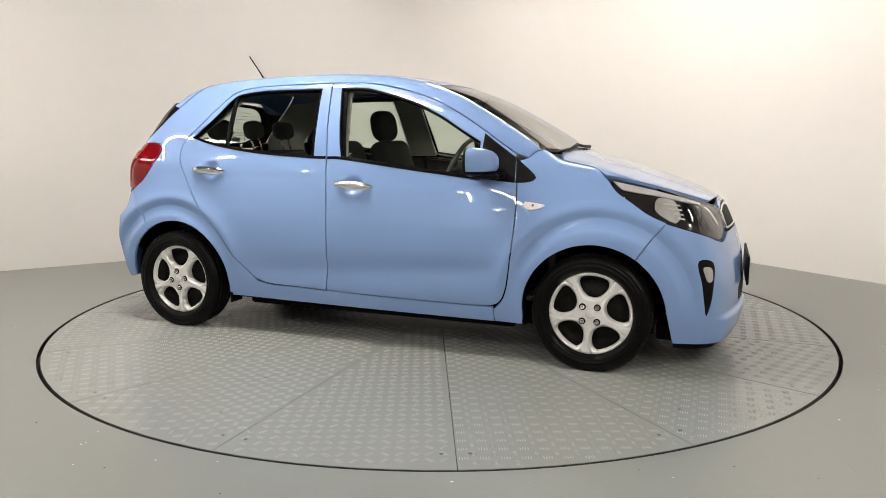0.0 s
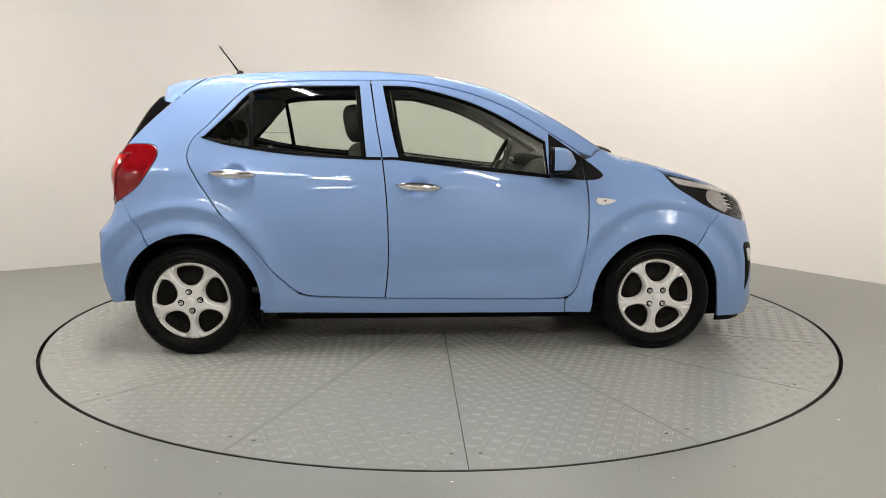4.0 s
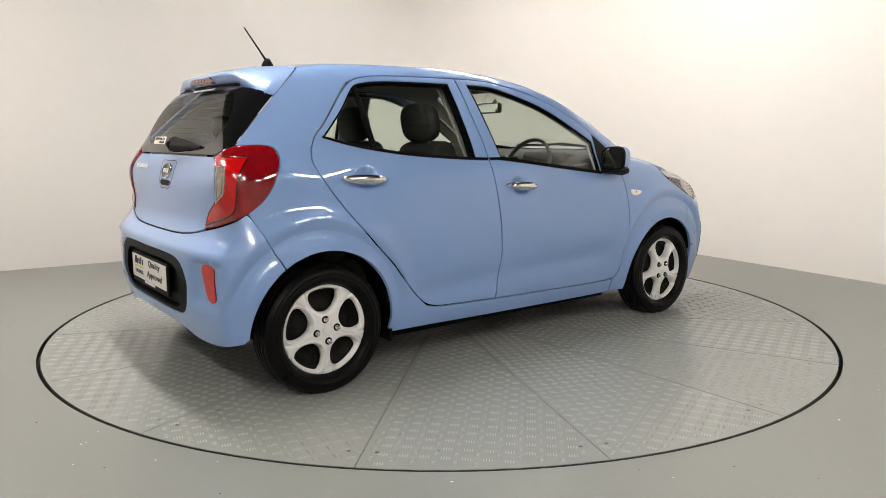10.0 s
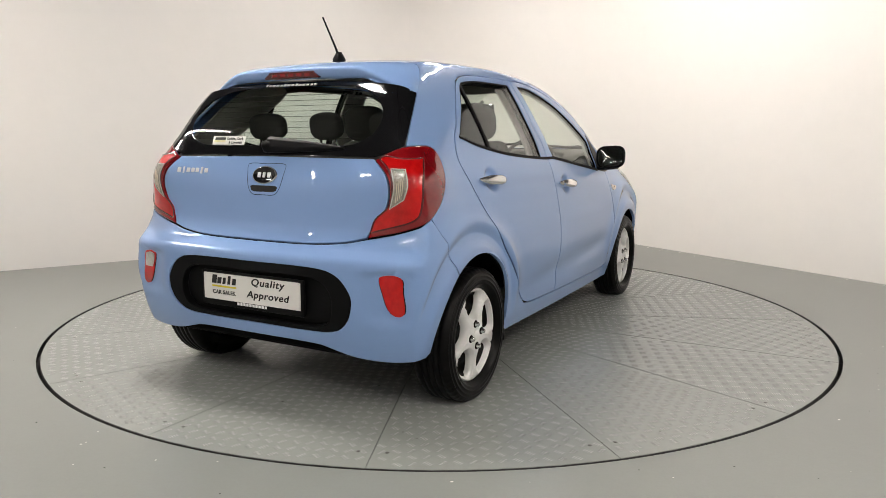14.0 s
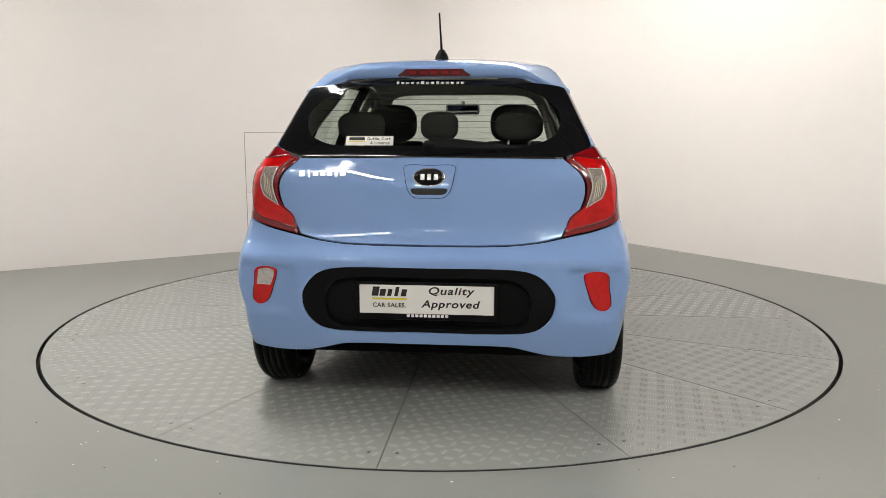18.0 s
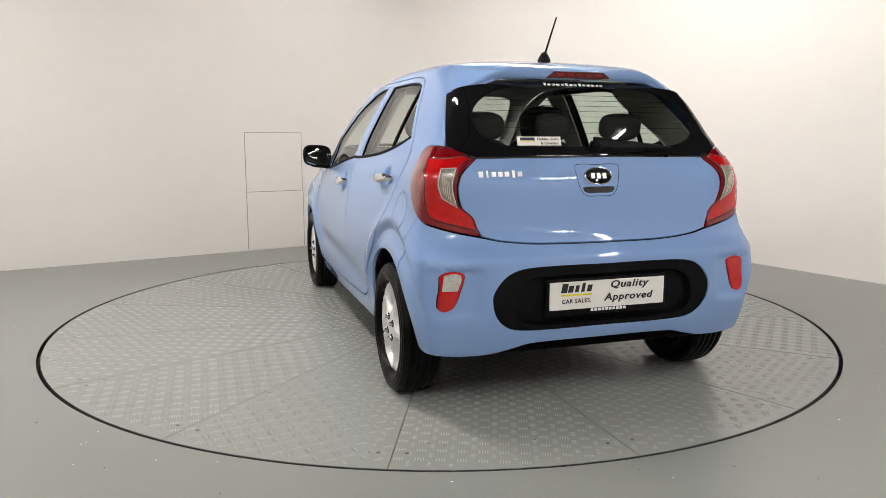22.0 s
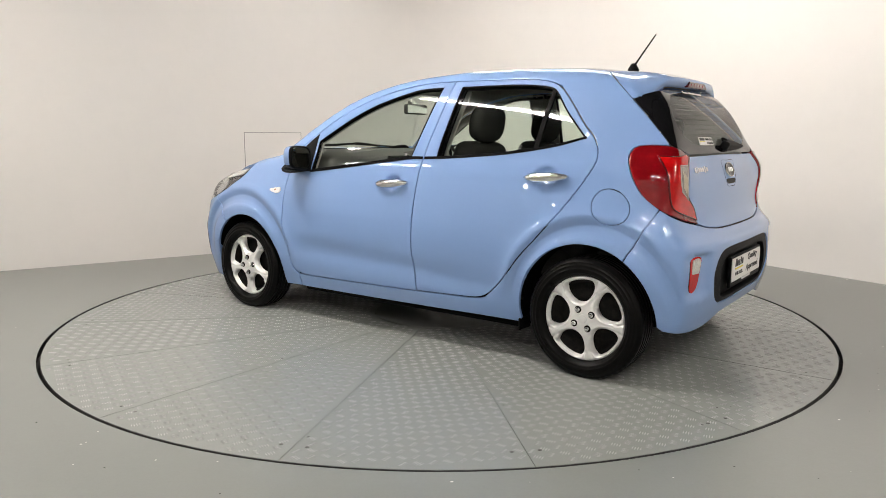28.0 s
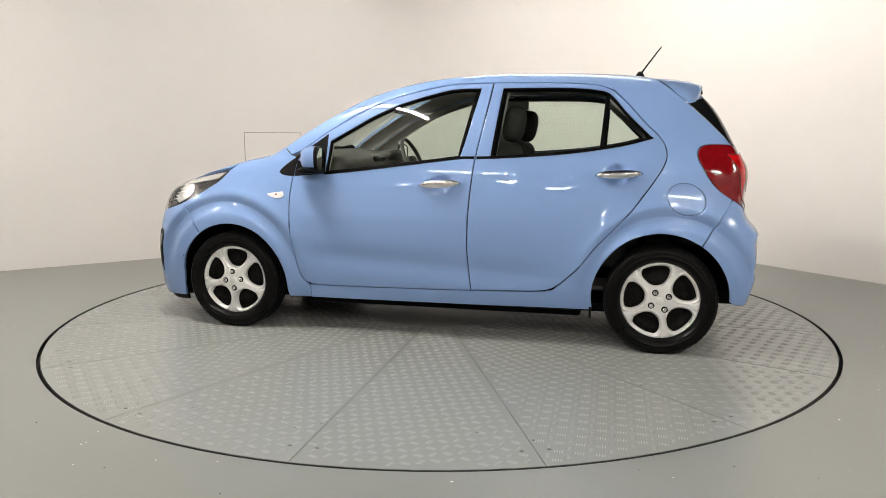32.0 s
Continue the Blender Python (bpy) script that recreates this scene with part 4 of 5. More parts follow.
def tyre_mesh():
    """The tyre, with grooves round its tread and cuts in the shoulders."""
    prof = [(.186, -.068), (.192, -.078), (.215, -.086), (.245, -.0865), (.266, -.081), (.277, -.073), (.2835, -.062)]
    for g in (-.042, -.014, .014, .042):
        prof += [(.2845, g - .005), (.2780, g - .003), (.2780, g + .003), (.2845, g + .005)]
    prof += [(.2835, .062), (.277, .073), (.268, .0800), (.2665, .0825), (.2645, .0828), (.262, .0815), (.2535, .0855), (.2520, .0868), (.2495, .0870), (.247, .0858),
             (.236, .0880), (.2345, .0892), (.2315, .0892), (.230, .0872), (.222, .0865), (.2165, .0860), (.2155, .0838), (.209, .080), (.203, .068), (.195, .05)]
    me = lathe("tyre", prof, 168)
    for v in me.vertices:
        # cuts across the shoulders
        a, r = math.atan2(v.co.z, v.co.x), math.hypot(v.co.x, v.co.z)
        if .270 < r < .2842 and abs(v.co.y) > .05 and round(a * 84 / math.pi) % 3 == 0:
            v.co.x, v.co.z = v.co.x * .991, v.co.z * .991
    for v in me.vertices:
        v.co.z = max(v.co.z, -TYRE_R)  # it stands flat on the plate
    return me


TYRE = tyre_mesh()


def wheel(x, s, hole_turn, nut_turn):
    w = part("wheel", DISH, STEEL, car)
    w.matrix_basis = pose(x, s * (.703 if x < 0 else .694), TYRE_R, 0, 0, 180 if s < 0 else 0)
    part("tyre", TYRE, RUBBER, w, "worn black road tyre")
    part("brake_drum", DRUM, STEEL, w)
    part("wheel_cover", cover_mesh(hole_turn), SILVER, w, "silver five-spoke plastic wheel cover")
    part("centre_cap", CAP, SILVER, w).matrix_basis = pose(0, .0745, 0)
    for i in range(4):
        a = radians(nut_turn + 90 * i)
        part("nut_seat", SEAT, STEEL, w).matrix_basis = pose(.049 * math.cos(a), .0725, .049 * math.sin(a))
        part("wheel_nut", NUT, CHROME, w).matrix_basis = pose(.049 * math.cos(a), .0745, .049 * math.sin(a))


wheel(-1.2, -1, 88, 82)
wheel(1.2, -1, 95, 45)
wheel(-1.2, 1, 80, 60)
wheel(1.2, 1, 95, 85)


# ---- wheel houses and underside ----
def liner(end, s):
    cx, cz, r = ARCH[end]
    bm = bmesh.new()
    rows = []
    for a in np.linspace(-14 if end > 0 else -16, 196 if end > 0 else 176, 30):
        p = (cx + (r + .012) * math.cos(radians(a)), cz + (r + .012) * math.sin(radians(a)))
        rows.append([bm.verts.new((p[0], s * y, p[1])) for y in (.40, .755 if 20 < a < 150 else .70)])
    for a, b in zip(rows, rows[1:]):
        bm.faces.new((a[0], a[1], b[1], b[0]))
    bm.faces.new([row[0] for row in rows])
    return from_bm("wheel_house", bm, True)


for s in (-1, 1):
    for end in (-1, 1):
        part("wheel_house", liner(end, s), SEAL, car)
box("underbody", (2.86, 1.30, .05), (.05, 0, .20), SEAL, car, .01)
box("floor_pan", (1.60, 1.27, .07), (0, 0, .175), SEAL, car, .02)
# two black boxes added under the bumpers to stand in for deep shade
box("front_shade_fill", (.22, 1.2, .09), (1.60, 0, .185), SEAL, car, .015)
box("rear_shade_fill", (.26, 1.2, .09), (-1.49, 0, .285), SEAL, car, .015)
box("rear_axle", (.07, 1.25, .07), (-1.17, 0, .25), STEEL, car, .02)
box("fuel_tank", (.62, .8, .09), (-.66, 0, .165), SEAL, car, .03)
bm = tube_bm([(-.9, .25, .2), (-1.35, .27, .2), (-1.45, .33, .27)], .024, 12)
part("exhaust_pipe", from_bm("exhaust_pipe", bm, True), STEEL, car)
box("silencer", (.24, .36, .12), (-1.42, .12, .29), STEEL, car, .05, smooth=True)
for s in (-1, 1):
    box("mud_flap", (.012, .10, .06), (-.850, s * .70, .192), TRIM, car, .004)

# ---- tail ----
part("tail_frame", skin("tail_frame", "tail", both_a([(0, 1.02), (.5, 1.02), (.58, 1.05), (.70, 1.05), (.725, .95), (.69, .82), (.66, .72), (.45, .65), (0, .64)]), lift=-.02, depth=.004, grid=.06), SEAL, car)
FRIT_HOLE = both_a([(0, 1.316), (.35, 1.309), (.46, 1.295), (.513, 1.262), (.536, 1.215), (.528, 1.163), (.490, 1.107), (.43, 1.076), (.372, 1.066), (0, 1.064)])
part("glass_border", skin("glass_border", "tail", HATCH_GLASS, [FRIT_HOLE], lift=.0012, depth=.003, tilt=.1), TRIM_GLOSS, hatch, "glossy black border of the rear glass")
for i in range(9):
    z = 1.095 + .0225 * i
    w = .46 - .3 * abs(z - 1.16) - (.1 if z > 1.26 else 0)
    part("heater_wire", skin("heater_wire", "rear", [(-w, z, 1), (w, z, 1), (w, z + .0004, 1), (-w, z + .0004, 1)], lift=-.001, depth=.001, grid=.2, rim=.00015, step=.08), HEATER, hatch)


def spoiler_mesh():
    """The roof spoiler: sections across the car from the roof's edge to a lip over the glass."""
    bm = bmesh.new()
    rows = []
    for u in np.linspace(-1, 1, 61):
        e, s = abs(u), 1 if u >= 0 else -1
        if e < .82:
            k = e / .82
            root = np.array((-1.198 + .048 * k ** 3, .453 * k, 0))
            root[2] = height_at(root[0], root[1]) + .001
        else:
            k = (e - .82) / .18
            top = tail_of(-1.152, .453)
            root = on_skin("tail", [(top[0] + (.701 - top[0]) * k, top[1] + (1.276 - top[1]) * k)], 1, .001)[0][0]
        tip = np.array((-1.418 + .070 * e ** 2.5, .548 * e, 1.388 - .010 * e * e - .088 * ease(e, .55, 1.05)))
        low = np.array((0, .540 * e, 1.342 - .012 * e * e - .062 * ease(e, .62, 1.0)))
        low[0] = on_skin("rear", [(low[1], low[2])], 1, .002)[0][0][0]
        def mix(t, up):
            return root * (1 - t) + tip * t + np.array((0, 0, up))
        prof = [root, mix(.3, .007), mix(.65, .008), tip + (.018, 0, .003), tip + (.003, 0, -.003), tip + (0, 0, -.013), np.array((tip[0] + .006, low[1] * .3 + tip[1] * .7, low[2] + .012)),
                np.array((tip[0] + .016, low[1], low[2])), low, low + (.03, 0, .0)]
        rows.append([bm.verts.new((p[0], s * p[1], p[2])) for p in prof])
    for a, b in zip(rows, rows[1:]):
        for k in range(len(a) - 1):
            bm.faces.new((a[k], b[k], b[k + 1], a[k + 1]))
    for row in (rows[0], rows[-1]):
        bm.faces.new(row)
    return from_bm("spoiler", bm, True)


spoiler = part("spoiler", spoiler_mesh(), PAINT, car, "blue roof spoiler over the rear glass")
bm = box_bm((.022, .285, .030), (-1.412, 0, 1.359), .006)
for v in bm.verts:
    if v.co.z < 1.358 and abs(v.co.y) > .1:
        v.co.y *= 1.04
    if v.co.z > 1.358:
        v.co.y *= .86
part("brake_lamp", from_bm("brake_lamp", bm), RED_DARK, spoiler, "slim red high brake lamp")
for i in range(5):
    box("lens_cell", (.004, .030, .013), (-1.4225, -.088 + .044 * i, 1.359), RED_DEEP, spoiler, .002)
# aerial
ant = part("aerial", lathe("aerial", [(0, .034), (.012, .032), (.022, .015), (.030, 0), (.030, -.012)], 28, "z"), TRIM, car, "short black roof aerial")
ant.matrix_basis = pose(-1.080, 0, 1.457)
part("mast", from_bm("mast", tube_bm([(-.005, 0, .02), (-.04, 0, .07), (-.115, 0, .172)], [.006, .0045, .0035], 8), True), TRIM, ant)
# wiper
def wiper_mesh():
    """The rear wiper's deep, tapering arm."""
    bm = bmesh.new()
    rows = []
    for t in np.linspace(0, 1, 13):
        y = .002 - .365 * t
        mid, half, out = 1.066 - .010 * t, .029 * (1 - t) ** .7 + .004, .030 - .018 * t
        sec = [(-half, .004), (-half, out * .5), (-half * .4, out), (half * .5, out), (half, out * .5), (half, .004)]
        p, n = on_skin("rear", [(y, mid + dz) for dz, _ in sec], 1)
        rows.append([bm.verts.new(q + m * o) for q, m, (_, o) in zip(p, n, sec)])
    for a, b in zip(rows, rows[1:]):
        for k in range(5):
            bm.faces.new((a[k], a[k + 1], b[k + 1], b[k]))
    bm.faces.new(rows[0])
    bm.faces.new(rows[-1])
    bmesh.ops.bevel(bm, geom=bm.edges[:], offset=.002, segments=1, affect="EDGES")
    return from_bm("rear_wiper", bm)


wiper = part("rear_wiper", wiper_mesh(), TRIM, car, "black rear wiper parked along the glass")
bm = tube_bm(on_skin("rear", [(y, 1.045 + .012 * (y < -.3)) for y in (-.03, -.15, -.25, -.33, -.368)], 1, .006)[0], .0045, 6)
part("wiper_blade", from_bm("wiper_blade", bm, True), SEAL, wiper)
p0 = on_skin("rear", [(-.005, 1.055)], 1, .0)[0][0]
box("pivot_cover", (.04, .05, .05), (p0[0] - .010, .002, 1.062), TRIM, wiper, .014, (0, -28, 0), smooth=True)

BACKWARD = Matrix(((0, 0, -1, 0), (-1, 0, 0, 0), (0, 1, 0, 0), (0, 0, 0, 1)))


def rear_pose(y, z, lift, tip=0):
    """A pose on the tail: x to the reader's right, y up, z out of the tail."""
    p, n = on_skin("rear", [(y, z)], 1, lift)
    n = Vector(n[0])
    right = Vector((0, 0, 1)).cross(n).normalized()
    up = n.cross(right)
    return Matrix.Translation(p[0]) @ Matrix((right, up, n)).transposed().to_4x4()


# grip recess, its slot's shade painted as a flat dark patch, and round badge on the tailgate
GRIP = both_a([(0, .993), (.10, .990), (.098, .95), (.085, .895), (.06, .867), (0, .864)])
part("grip_surround", band("grip_surround", "rear", GRIP, .003, lift=.0008, depth=.002, step=.012), SEAL, hatch, "dark joint round the grip")
part("grip_slot_shade", skin("grip_slot_shade", "rear", both_a([(0, .905), (.06, .905), (.073, .898), (.066, .883), (.05, .878), (0, .878)]), lift=.0012, depth=.002, grid=.02, rim=.002), PIT, hatch, "flat dark patch for the shade in the tailgate grip slot")
part("grip_lip", skin("grip_lip", "rear", both_a([(0, .909), (.064, .908), (.074, .901), (.06, .903), (0, .903)]), lift=.006, depth=.006, grid=.02, rim=.001), PAINT, hatch)
oval = lathe("badge", [(0, .004), (.052, .0035), (.058, .006), (.064, .004), (.065, 0)], 40, "z")
badge = part("badge", oval, TRIM_GLOSS, hatch, "oval black badge with a bright rim")
badge.data.transform(rear_pose(0, .945, .001) @ Matrix.Diagonal((1, .58, 1, 1)))
rim = part("badge_rim", lathe("badge_rim", [(.056, .003), (.060, .0065), (.065, .003), (.0655, 0)], 40, "z"), CHROME, hatch)
rim.data.transform(rear_pose(0, .945, .001) @ Matrix.Diagonal((1, .58, 1, 1)))
for dx, wide in ((-.026, .016), (0, .014), (.026, .016)):
    one = from_bm("badge_mark", box_bm((wide, .022, .003), (dx, 0, .006), .001))
    one.transform(rear_pose(0, .945, .001))
    part("badge_mark", one, BRIGHT_METAL, hatch)
# name badge: plain bright bars
for i, (wide, tall) in enumerate(((.020, .024), (.008, .030), (.019, .020), (.019, .020), (.019, .020), (.012, .030), (.020, .020))):
    one = from_bm("name_badge", box_bm((wide, tall, .003), (0, 0, 0), .0012))
    one.transform(rear_pose(.508 - .0275 * i, .957, .002))
    part("name_badge", one, BRIGHT_METAL, hatch)
# window stickers
def rear_sticker(name, y0, y1, z0, z1, mat, lift, parent, label=""):
    return part(name, skin(name, "rear", [(y0, z0, 1), (y1, z0, 1), (y1, z1, 1), (y0, z1, 1)], lift=lift, depth=.0006, grid=.05, rim=.001, tilt=0), mat, parent, label)


st = rear_sticker("window_sticker", .148, .338, 1.068, 1.103, PAPER, .002, hatch, "white dealer sticker in the rear glass")
rear_sticker("sticker_mark", .262, .325, 1.087, 1.099, INK, .003, hatch)
rear_sticker("sticker_bar", .262, .328, 1.081, 1.084, YELLOW, .003, hatch)
writing("sticker_text", "Dublin, Cork", .012, INK, hatch, rear_pose(.205, 1.092, .0032))
writing("sticker_text", "& Limerick", .012, INK, hatch, rear_pose(.200, 1.076, .0032))
for i in range(14):
    rear_sticker("glass_mark", .145 - .0205 * i + (.014 if i % 4 else .011), .145 - .0205 * i, 1.3145, 1.3255 if i in (0, 5, 8) else 1.3225, WHITE, .003, hatch)

# bumper insert, plate and lamps
POCKET = both_a([(0, .565), (.25, .565), (.315, .545), (.345, .49), (.34, .40), (.31, .372), (.25, .362), (0, .362)])
bi = part("bumper_insert", skin("bumper_insert", "tail", INSERT, [POCKET], lift=-.006, depth=.04), TRIM, car, "black plastic rear bumper insert")
part("plate_pocket", skin("plate_pocket", "tail", POCKET, lift=-.034), TRIM, bi)
holder = box("plate_holder", (.016, .548, .148), (-1.700, 0, .474), TRIM, car, .006, label="black plate holder")
PX = -1.7125
box("number_plate", (.010, .520, .112), (-1.707, 0, .482), PAPER, holder, .003, label="white dealer show plate")


def plate_mark(name, y, z, w, h, mat, lift=.0002, tip=0):
    one = from_bm(name, box_bm((w, h, .0012), (0, 0, 0), 0, (0, 0, 0)))
    if tip:
        for v in one.vertices:
            v.co.x += v.co.y * tip
    one.transform(Matrix.Translation((PX - lift, y, z)) @ BACKWARD)
    return part(name, one, mat, holder)


for i, (w, h) in enumerate(((.026, .036), (.022, .027), (.016, .027), (.014, .036), (.020, .027))):
    plate_mark("plate_logo", .196 - .0275 * i, .4955 + h / 2, w, h, INK, tip=.2)
plate_mark("plate_bar", .143, .4845, .135, .007, YELLOW)
writing("plate_text", "CAR SALES.", .018, INK, holder, Matrix.Translation((PX - .0004, .143, .459)) @ BACKWARD)
writing("plate_text", "Quality", .031, INK, holder, Matrix.Translation((PX - .0004, -.092, .517)) @ BACKWARD @ Matrix.Diagonal((1.30, 1, 1, 1)), slant=.2, weight=.026)
writing("plate_text", "Approved", .031, INK, holder, Matrix.Translation((PX - .0004, -.092, .4655)) @ BACKWARD @ Matrix.Diagonal((1.22, 1, 1, 1)), slant=.2, weight=.026)
for i in range(10):
    plate_mark("holder_mark", .070 - .0165 * i, .4185, .012, .011, WHITE, -.004)
REFLECTOR = [(.557, .586), (.524, .596), (.501, .587), (.499, .568), (.509, .518), (.519, .475), (.533, .447), (.551, .440), (.564, .455), (.560, .533)]
for s in (-1, 1):
    fl = part("bumper_lamp", skin("bumper_lamp", "tail", REFLECTOR, s=s, lift=.004, depth=.008, grid=.015, rim=.004, step=.01), RED, car, "red bumper lamp" if s < 0 else "red bumper lamp with a clear reversing lens")
    part("lamp_joint", skin("lamp_joint", "tail", shrink([(.562, .592), (.524, .602), (.496, .592), (.494, .568), (.504, .516), (.514, .472), (.530, .441), (.552, .433), (.570, .451), (.566, .533)], .90), s=s, lift=.0015, depth=.003, grid=.015, rim=.002, step=.008), SEAL, fl)
    if s > 0:
        part("reversing_lens", skin("reversing_lens", "tail", [(.550, .581, 1), (.524, .588), (.507, .581, 1), (.506, .560), (.515, .521, 1), (.554, .521, 1), (.552, .554)], s=s, lift=.007, depth=.004, grid=.012, rim=.002, step=.008), CLEAR_BACK, fl, "clear reversing lens")

# ---- door mirrors ----
def oval_ring(s, x, grow, shift=0.0, n=32):
    """A rounded oblong across the mirror, as points at one x."""
    out = []
    for i in range(n):
        a = 2 * math.pi * i / n
        cy = math.copysign(abs(math.cos(a)) ** .56, math.cos(a))
        cz = math.copysign(abs(math.sin(a)) ** .62, math.sin(a))
        out.append((x - .12 * (.06 + .093 * cy) + .007, s * (.808 + shift + (.093 + grow) * cy), .984 + (.069 + grow * .70) * cz + .005 * cy))
    return out


def loft(name, rings, cap=True, keep=0):
    """A skin over rings of points; keep: 1 or -1 for the part above or below the mirror's shut line alone."""
    bm = bmesh.new()
    rows = [[bm.verts.new(p) for p in ring] for ring in rings]
    for a, b in zip(rows, rows[1:]):
        for i in range(len(a)):
            bm.faces.new((a[i], a[(i + 1) % len(a)], b[(i + 1) % len(a)], b[i]))
    if cap:
        bm.faces.new(rows[-1])
    if keep:
        bmesh.ops.bisect_plane(bm, geom=[*bm.verts, *bm.edges, *bm.faces], plane_co=(0, 0, .942), plane_no=(0, 0, keep), clear_inner=True)
    return from_bm(name, bm, True)


MIRROR = shader("mirror_glass", (.85, .86, .86), .02, 1.0)
for s in (-1, 1):
    shell = [oval_ring(s, .632 + .108 * t, .093 * (math.sqrt(max(0, 1 - t ** 2.6)) - 1) * .93, -.012 * t) for t in [k / 14 for k in range(15)]]
    mr = part("door_mirror", loft("mirror_shell", shell, True, 1), PAINT, car, "blue door mirror with a black base")
    part("mirror_skirt", loft("mirror_skirt", shell, True, -1), TRIM, mr, "black lower shell of the mirror")
    part("mirror_rim", loft("mirror_rim", [oval_ring(s, .634, -.001), oval_ring(s, .625, .0015), oval_ring(s, .617, -.003), oval_ring(s, .615, -.009), oval_ring(s, .622, -.012)]), TRIM, mr)
    glass = loft("mirror_glass", [oval_ring(s, .623, -.012), oval_ring(s, .6195, -.013)])
    glass.shade_flat()
    part("mirror_glass", glass, MIRROR, mr)
    box("mirror_base", (.12, .12, .026), (.690, s * .775, .916), TRIM, mr, .011, (s * 4, 0, 0), smooth=True)
    box("mirror_arm", (.08, .10, .030), (.725, s * .725, .920), TRIM, mr, .01, smooth=True)

# ---- scuttle and wipers ----
part("scuttle", skin("scuttle", "top", both([(1.012, 0), (1.0, .2), (.962, .4), (.925, .5), (.935, .575), (.99, .40), (1.025, .2), (1.034, 0)]), lift=-.012, depth=.01, grid=.04), TRIM, car, "black plastic scuttle below the windscreen")
for y0, y1 in ((-.05, -.55), (.35, -.1)):
    bm = tube_bm([on_skin("top", [(1.0 - .03 * abs(t - .5), y0 + (y1 - y0) * t)], 1, .008)[0][0] for t in (0, .25, .5, .75, 1)], [.011, .009, .008, .007, .005], 8)
    part("wiper", from_bm("wiper", bm, True), TRIM, car)

# ---- cabin ----
part("headlining", skin("headlining", "top", ROOF_OUT, lift=-.0165, depth=.004, grid=.06, rim=.01), LINING, car, "grey headlining")
bm = box_bm((.44, 1.26, .34), (.75, 0, .80), .07, segments=4)
for v in bm.verts:
    if v.co.z > .85:
        v.co.z += .015 + .12 * (v.co.x - .55)
part("dashboard", from_bm("dashboard", bm, True), CABIN, car, "dark grey dashboard")
box("instrument_hood", (.20, .34, .07), (.62, -.34, .975), CABIN, car, .03, (0, 8, 0), smooth=True)
box("centre_screen", (.02, .22, .11), (.555, 0, .93), TRIM_GLOSS, car, .008, (0, -12, 0))
sw = lathe("steering_wheel", [(.180, .014), (.187, .010), (.190, 0), (.187, -.010), (.180, -.014), (.173, -.010), (.170, 0), (.173, .010), (.180, .014)], 48, "z")
wheel_ring = part("steering_wheel", sw, CABIN, car, "dark steering wheel")
wheel_ring.matrix_basis = pose(.40, -.34, .925, 0, -66, 0)
box("wheel_boss", (.12, .13, .05), (0, 0, -.01), CABIN, wheel_ring, .02, smooth=True)
for a in (0, 90, 180):
    box("wheel_spoke", (.15, .035, .02), (.1 * math.cos(radians(a + 90)), .1 * math.sin(radians(a + 90)), -.006), CABIN, wheel_ring, .006, (0, 0, a + 90))
part("steering_column", from_bm("steering_column", tube_bm([(.42, -.34, .915), (.62, -.34, .83)], .045, 12), True), CABIN, car)
im = box("inner_mirror", (.03, .22, .065), (.40, 0, 1.285), CABIN, car, .014, label="inner rear-view mirror", smooth=True)
box("inner_mirror_glass", (.003, .20, .052), (.3835, 0, 1.285), MIRROR, im, .001)
part("mirror_stem", from_bm("mirror_stem", tube_bm([(.41, 0, 1.29), (.455, 0, 1.335)], .012, 8), True), CABIN, im)


def pad(size, at, turn=(0, 0, 0), bevel=.05, taper=0.0):
    """A soft block, narrower towards its top by the taper."""
    bm = box_bm(size, (0, 0, 0), bevel, segments=4)
    for v in bm.verts:
        v.co.y *= 1 - taper * (v.co.z / size[2] + .5)
    bm.transform(pose(*at, *turn))
    return from_bm("pad", bm, True)


def cushion(size, at, turn, power=.70):
    """A soft, full cushion: a rounded box with bulging sides."""
    bm = bmesh.new()
    bmesh.ops.create_uvsphere(bm, u_segments=32, v_segments=18, radius=1)
    for v in bm.verts:
        v.co = Vector([math.copysign(abs(c) ** power, c) * h / 2 for c, h in zip(v.co, size)])
    bm.transform(pose(*at, *turn))
    return from_bm("cushion", bm, True)


def seat(name, x, y, wide, head_z, label):
    base = part(name, pad((.50, wide, .16), (x + .26, y, .46), (0, -6, 0)), FABRIC, car, label)
    part("backrest", pad((.15, wide, .62), (x - .02, y, .78), (0, -17, 0), .06, .22), FABRIC, base)
    head = part("headrest", cushion((.118, .275, .205), (x - .135, y, head_z), (0, -10, 0)), FABRIC, base)
    for e in (-.05, .05):
        part("headrest_post", from_bm("headrest_post", tube_bm([(x - .10, y + e, head_z - .17), (x - .128, y + e, head_z - .06)], .006, 8), True), CHROME, base)
    return base


for y in (-.34, .34):
    seat("front_seat", -.25, y, .47, 1.178, "black fabric front seat")
bench = part("rear_bench", pad((.5, 1.18, .16), (-.78, 0, .50), (0, -6, 0)), FABRIC, car, "black fabric rear bench")
part("bench_back", pad((.14, 1.16, .52), (-1.09, 0, .76), (0, -16, 0), .05, .08), FABRIC, bench)
for y, w in ((-.35, .25), (0, .20), (.35, .25)):
    part("headrest", cushion((.09, w * .84, .125), (-1.185, y, 1.15), (0, -12, 0)), FABRIC, bench)
    for e in (-.045, .045):
        part("headrest_post", from_bm("headrest_post", tube_bm([(-1.15, y + e, 1.0), (-1.18, y + e, 1.11)], .006, 8), True), CHROME, bench)
box("parcel_shelf", (.30, 1.12, .02), (-1.36, 0, .985), CABIN, car, .006)
